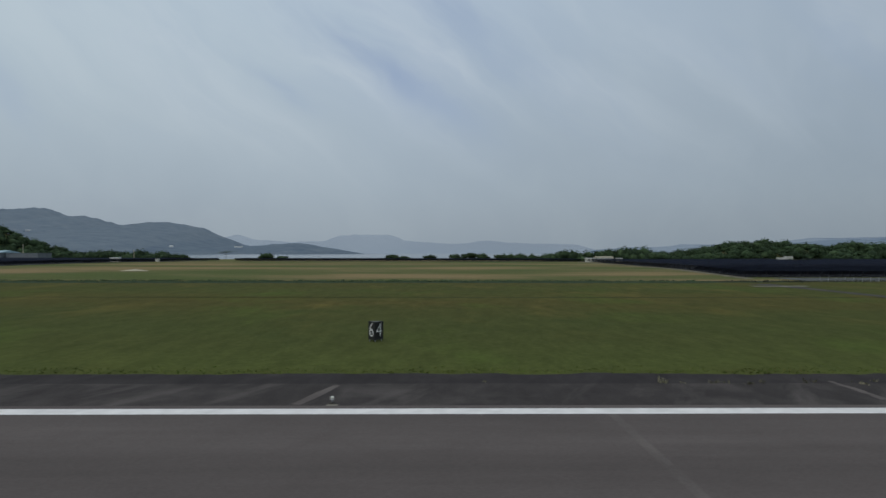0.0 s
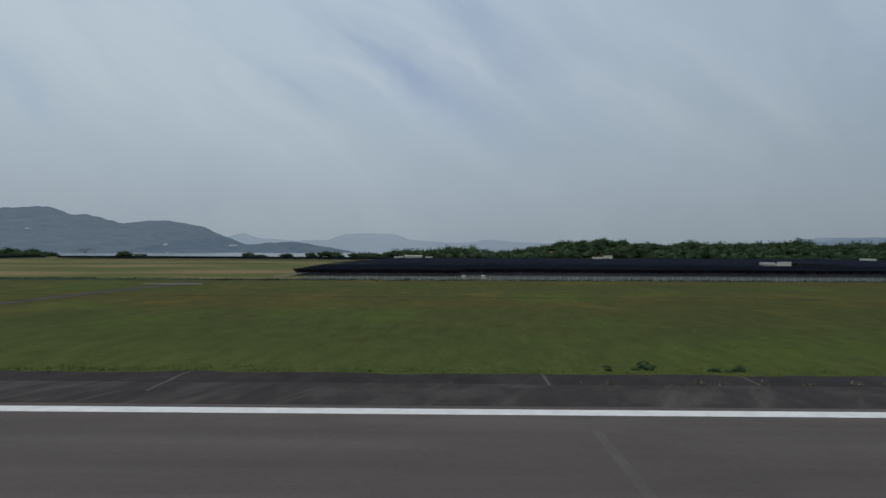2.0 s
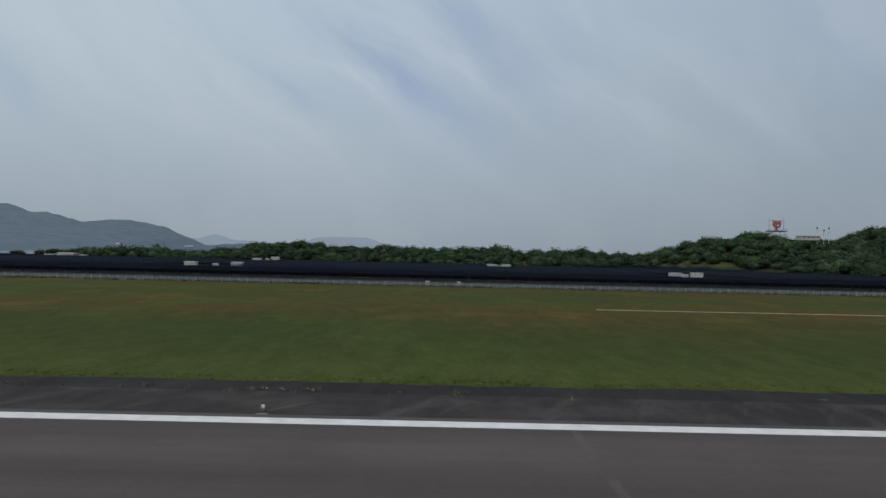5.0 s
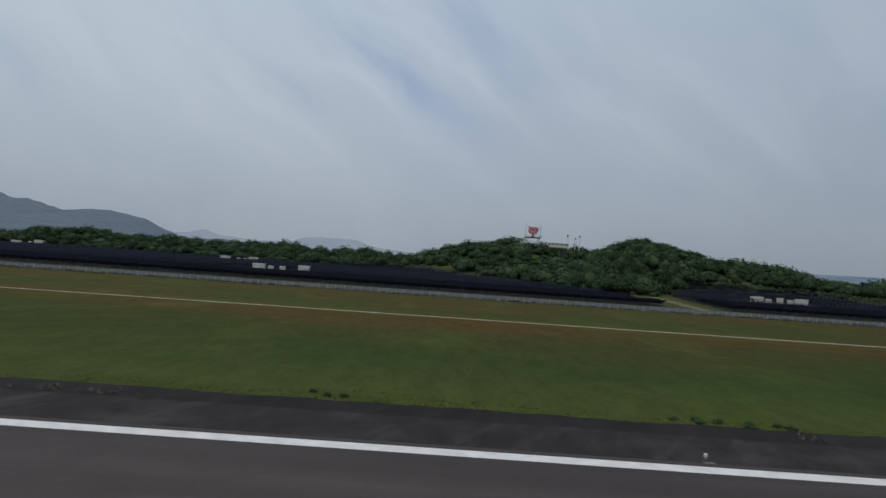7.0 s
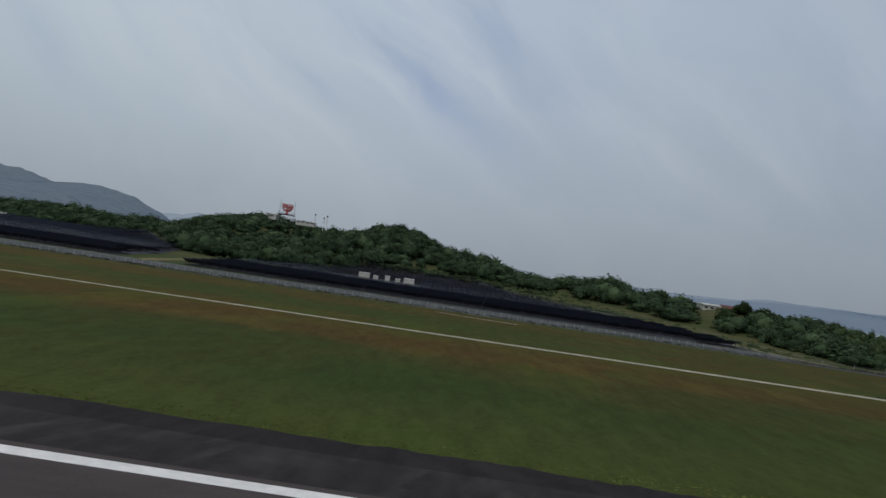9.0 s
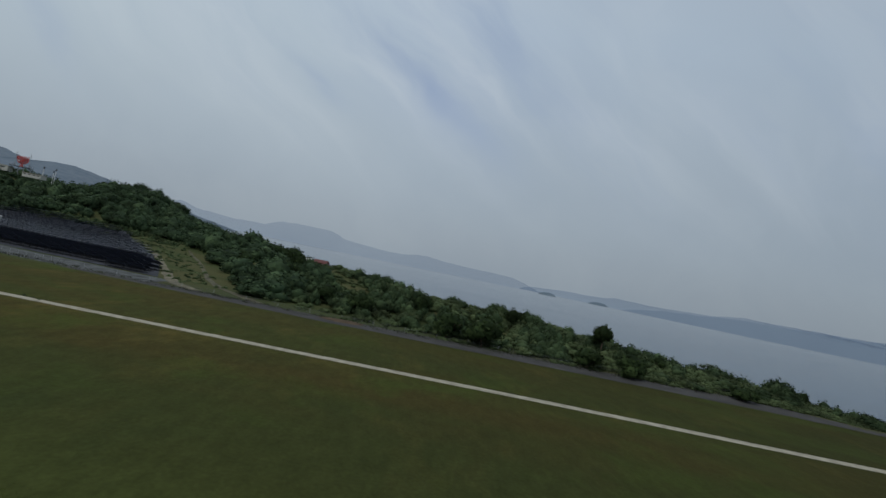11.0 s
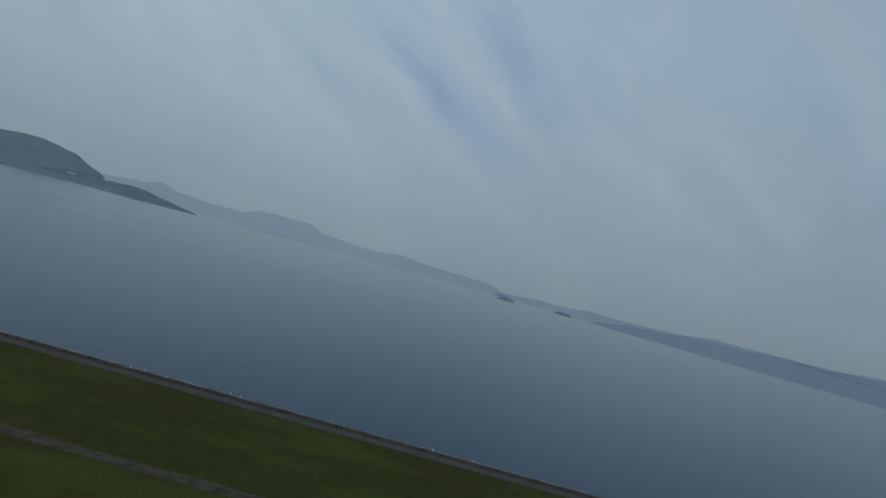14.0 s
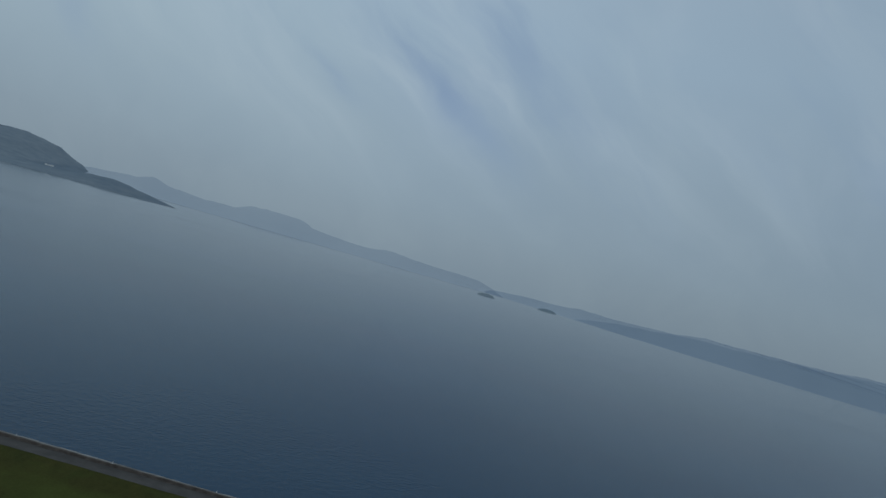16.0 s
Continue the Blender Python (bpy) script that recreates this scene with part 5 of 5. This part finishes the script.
def build_seawall():
    root = new("seawall")
    bm = bmesh.new()
    prof = ((153.6, -0.2), (153.6, 0.75), (154.25, 0.80), (154.4, 0.3), (157.5, SEA - 1.2), (153.6, SEA - 1.2))
    a = [bm.verts.new((-4.96, y, z)) for y, z in prof]
    b = [bm.verts.new((4.96, y, z)) for y, z in prof]
    for k in range(len(prof)):
        bm.faces.new((a[k], b[k], b[(k + 1) % len(prof)], a[(k + 1) % len(prof)]))
    bm.faces.new(a[::-1])
    bm.faces.new(b)
    one = part("wall_block", bm, M_WALL, root)
    for k in range(90):
        ob = one if k == 0 else new("wall_block", one.data)
        ob.parent = root
        ob.location = (1017 + 10 * k, 0, random.uniform(-0.04, 0.04))
    # pale line along the crest, built as separate blocks lighter than the wall
    cap = part("coping", box_bm(bmesh.new(), -2.48, 2.48, 153.95, 154.45, 0.72, 0.9, 0.04), M_COPING, root, "pale coping stone")
    for k in range(180):
        ob = cap if k == 0 else new("coping", cap.data)
        ob.parent = root
        ob.location = (1014.5 + 5 * k, random.uniform(-0.08, 0.08), random.uniform(-0.08, 0.03))
    post = bmesh.new()
    rod_bm(post, (0, 0, 0.7), (0, 0, 1.7), 0.07, 0.06, 6)
    p1 = part("post", post, M_WHITE, root)
    for k, x in enumerate((1034, 1066, 1070.5, 1074.3, 1080.5, 1097.4, 1100, 1128, 1152, 1163, 1201, 1224, 1236, 1262, 1290, 1333, 1350, 1372, 1410)):
        ob = p1 if k == 0 else new("post", p1.data)
        ob.parent = root
        ob.location = (x, 153.95, -0.35)
    tagged(root, "dark stained concrete seawall with marker posts", "seawall", kind="structure")


build_seawall()


def ground_patch(x, y, rx, ry, mat, label, category, seed, z=0.03, lump=0.0):
    verts, n = [(x, y, land_z(x, y) * (y > 150) + z + lump)], 40
    for k in range(n):
        a = 2 * math.pi * k / n
        r = 1 + 0.4 * noise.noise(Vector((math.cos(a) * 1.5, math.sin(a) * 1.5, seed * 3.1))) + 0.12 * noise.noise(Vector((math.cos(a) * 6, math.sin(a) * 6, seed)))
        px, py = x + rx * r * math.cos(a), y + ry * r * math.sin(a)
        verts.append((px, py, (land_z(px, py) if py > 150 else 0) + z))
    ob = link_mesh("bare_patch", verts, [(0, k + 1, (k + 1) % n + 1) for k in range(n)], mat)
    tagged(ob, label, category, kind="structure")


ground_patch(1192.1, 139.5, 2.6, 2.0, M_STRAW, "dry straw-coloured patch in the grass", "bare patch", 1, 0.03, 0.35)
ground_patch(1179.6, 138, 3.0, 1.8, M_STRAW, "dry straw-coloured patch in the grass", "bare patch", 2, 0.03, 0.3)
ground_patch(1231, 140, 3.0, 1.6, M_STRAW, "dry straw-coloured patch in the grass", "bare patch", 3, 0.03, 0.2)
ground_patch(598.6, 39.5, 1.1, 0.4, M_WORN, "worn dull brown patch in the grass", "bare patch", 7)
ground_patch(844.6, 157.8, 6, 3.4, M_REDSOIL, "reddish bare earth between the bushes", "bare patch", 9, 0.1, 0.3)
ground_patch(-103.8, 203.5, 4.6, 1.6, M_CONCRETE, "heap of pale sand in the field", "sand heap", 4, 0.03, 0.6)
strip("dirt_path", [(803, 160, 2.0), (793, 168, 1.7), (788.5, 176.5, 1.6), (777, 197, 1.3), (767, 215, 1.2), (754, 237, 1.2), (741, 258, 0.8)], M_TRAIL, 0.05, "pale dirt path along the end of the solar panels", "path", 0.5)
strip("dirt_path", [(821, 160, 1.6), (812, 168, 1.3), (804, 175.5, 1.2), (796, 187, 0.9), (787, 205, 0.7), (777, 225.5, 0.6), (758.5, 257.5, 0.5)], M_PATH, 0.05, "narrow curved dirt path below the woods", "path", 0.5)
strip("dirt_path", [(88, 163, 1.6), (89.5, 180, 1.8), (91.5, 260, 2.0), (94, 380, 2.4)], M_TRAIL, 0.05, "pale dirt path beside the solar panels", "path", 0.3)
strip("concrete_kerb", [(692, 144.4, 0.25), (702, 143.0, 0.45), (712, 142.6, 0.45)], M_CONCRETE, 0.06, "short pale concrete kerb in the grass", "kerb", 0.1)
for x, y in ((357.4, 161), (366, 161.2), (140.5, 157), (146, 160)):
    cabinet(x, y, 0.9, 0.6, 0.5, "small white control box by the fence")
strip("dirt_path", [(603, 172, 2.2), (604, 190, 2.6), (606, 205, 2.4), (608, 228, 1.6)], M_STRAW, 0.04, "straw-coloured path between panels and woods", "path", 0.35)

# ------------------------------------------------------------------ grass tufts and weeds


def tufts(name, places, mat, label):
    """Bent blades in clumps: rows of x, y, z, width, height, count."""
    rng = random.Random(77)
    verts, faces = [], []
    for x, y, z, w, h, count in places:
        for _ in range(count):
            a, lean = rng.uniform(0, 6.28), rng.uniform(0.1, 0.6)
            bx, by = x + rng.gauss(0, w * 0.5), y + rng.gauss(0, w * 0.5)
            hh, ww = h * rng.uniform(0.5, 1.2), w * rng.uniform(0.06, 0.16)
            dx, dy = math.cos(a), math.sin(a)
            n = len(verts)
            verts += [(bx - dy * ww, by + dx * ww, z), (bx + dy * ww, by - dx * ww, z), (bx + dx * hh * lean * 0.4 + dy * ww * 0.7, by + dy * hh * lean * 0.4 - dx * ww * 0.7, z + hh * 0.6), (bx + dx * hh * lean, by + dy * hh * lean, z + hh)]
            faces += [(n, n + 1, n + 2), (n, n + 2, n + 3)]
    return tagged(link_mesh(name, verts, faces, mat), label, "grass", kind="stuff")


def build_tufts():
    rng = random.Random(41)
    edge, fence, weeds, verge = [], [], [], []
    x = -60.0
    while x < 880:
        lush = 0.5 + fbm(x, 2, 14)
        edge.append((x, 35.6 + 0.35 * fbm(x, 0, 7.0) + abs(rng.gauss(0, 0.9)), 0.0, rng.uniform(0.2, 0.6), rng.uniform(0.03, 0.09) + 0.12 * max(0, lush - 0.55), 5))
        x += rng.uniform(0.06, 0.2)
    for _ in range(5200):
        x = rng.uniform(-330, 1000)
        y = float(np.interp(x, (-330, 60, 200, 560, 780, 990), (143, 147, 152, 153, 157, 163))) + rng.gauss(0, 1.6)
        if x < 70:
            verge.append((x, y + rng.uniform(-1, 9), 0.0, rng.uniform(0.9, 1.8), rng.uniform(0.10, 0.28), 7))
            continue
        fence.append((x, y, land_z(x, y), rng.uniform(0.5, 1.1), rng.uniform(0.2, 0.6), 6))
    for cx, cy, sx, n in ((218, 32.6, 7, 30), (226, 32.5, 8, 26), (252, 32.8, 6, 14), (260, 32.8, 7, 22), (450, 32.4, 7, 50), (460, 32.7, 10, 70), (480, 33.0, 10, 30), (500, 33.5, 8, 20), (105.7, 32.2, 1.2, 16), (97.2, 32.8, 2.0, 12), (89.8, 32.3, 2.0, 10), (463, 32.7, 5, 24), (20, 33, 20, 16), (160, 33, 18, 22), (345, 33.0, 24, 26), (560, 33.4, 20, 20)):
        for _ in range(n):
            weeds.append((cx + rng.gauss(0, sx * 0.5), cy + rng.gauss(0, 0.35), 0.02, rng.uniform(0.15, 0.45), rng.uniform(0.1, 0.34), 9))
    tufts("edge_grass", edge, M_BLADE, "ragged green grass along the shoulder edge")
    tufts("fence_weeds", fence, M_FENCEWEED, "tall dry weeds along the boundary fence")
    tufts("verge_grass", verge, M_VERGE, "long dark green grass along the airfield verge")
    tufts("shoulder_weeds", weeds, M_WEED, "dry weeds growing in the shoulder cracks")
    clumps = []
    for cx, cy, n in ((49.6, 37.9, 7), (36.3, 37.0, 3), (102.2, 36.8, 7), (149.6, 37.4, 7), (153.8, 37.0, 4), (199.2, 37.2, 3), (265, 36.4, 2), (279.5, 36.6, 3), (486.5, 36.9, 6), (492.5, 36.9, 7), (516, 36.4, 3), (539.5, 36.4, 4), (543.5, 36.0, 4), (599, 40.5, 4), (603, 42.3, 4), (770, 101, 6), (800, 101.6, 5)):
        for _ in range(n):
            px, py = cx + rng.gauss(0, 1.5), cy + rng.gauss(0, 0.5)
            clumps.append((px, py, -0.1, rng.uniform(0.3, 0.6), rng.uniform(0.2, 0.5), rng.uniform(0, 6.28), rng.randrange(len(BUSH))))
    plant_many("weed_clumps", BUSH, clumps, M_BUSH, "leafy green weed clumps along the shoulder", "weeds")


M_VERGE = leaf_material("verge_grass_blades", (0.050, 0.082, 0.046), (0.066, 0.102, 0.056), (0.086, 0.122, 0.066))
M_FENCEWEED = leaf_material("rank_fence_weeds", (0.050, 0.058, 0.040), (0.075, 0.082, 0.058), (0.115, 0.115, 0.085))
M_WEED = leaf_material("dry_weeds", (0.09, 0.09, 0.05), (0.17, 0.16, 0.10), (0.28, 0.25, 0.17))
build_tufts()

# the whole place at its size
for ob in list(scene.objects):
    if ob.parent is None and ob.type in {"MESH", "EMPTY"}:
        ob.matrix_basis = Matrix.Scale(SIZE, 4) @ ob.matrix_basis
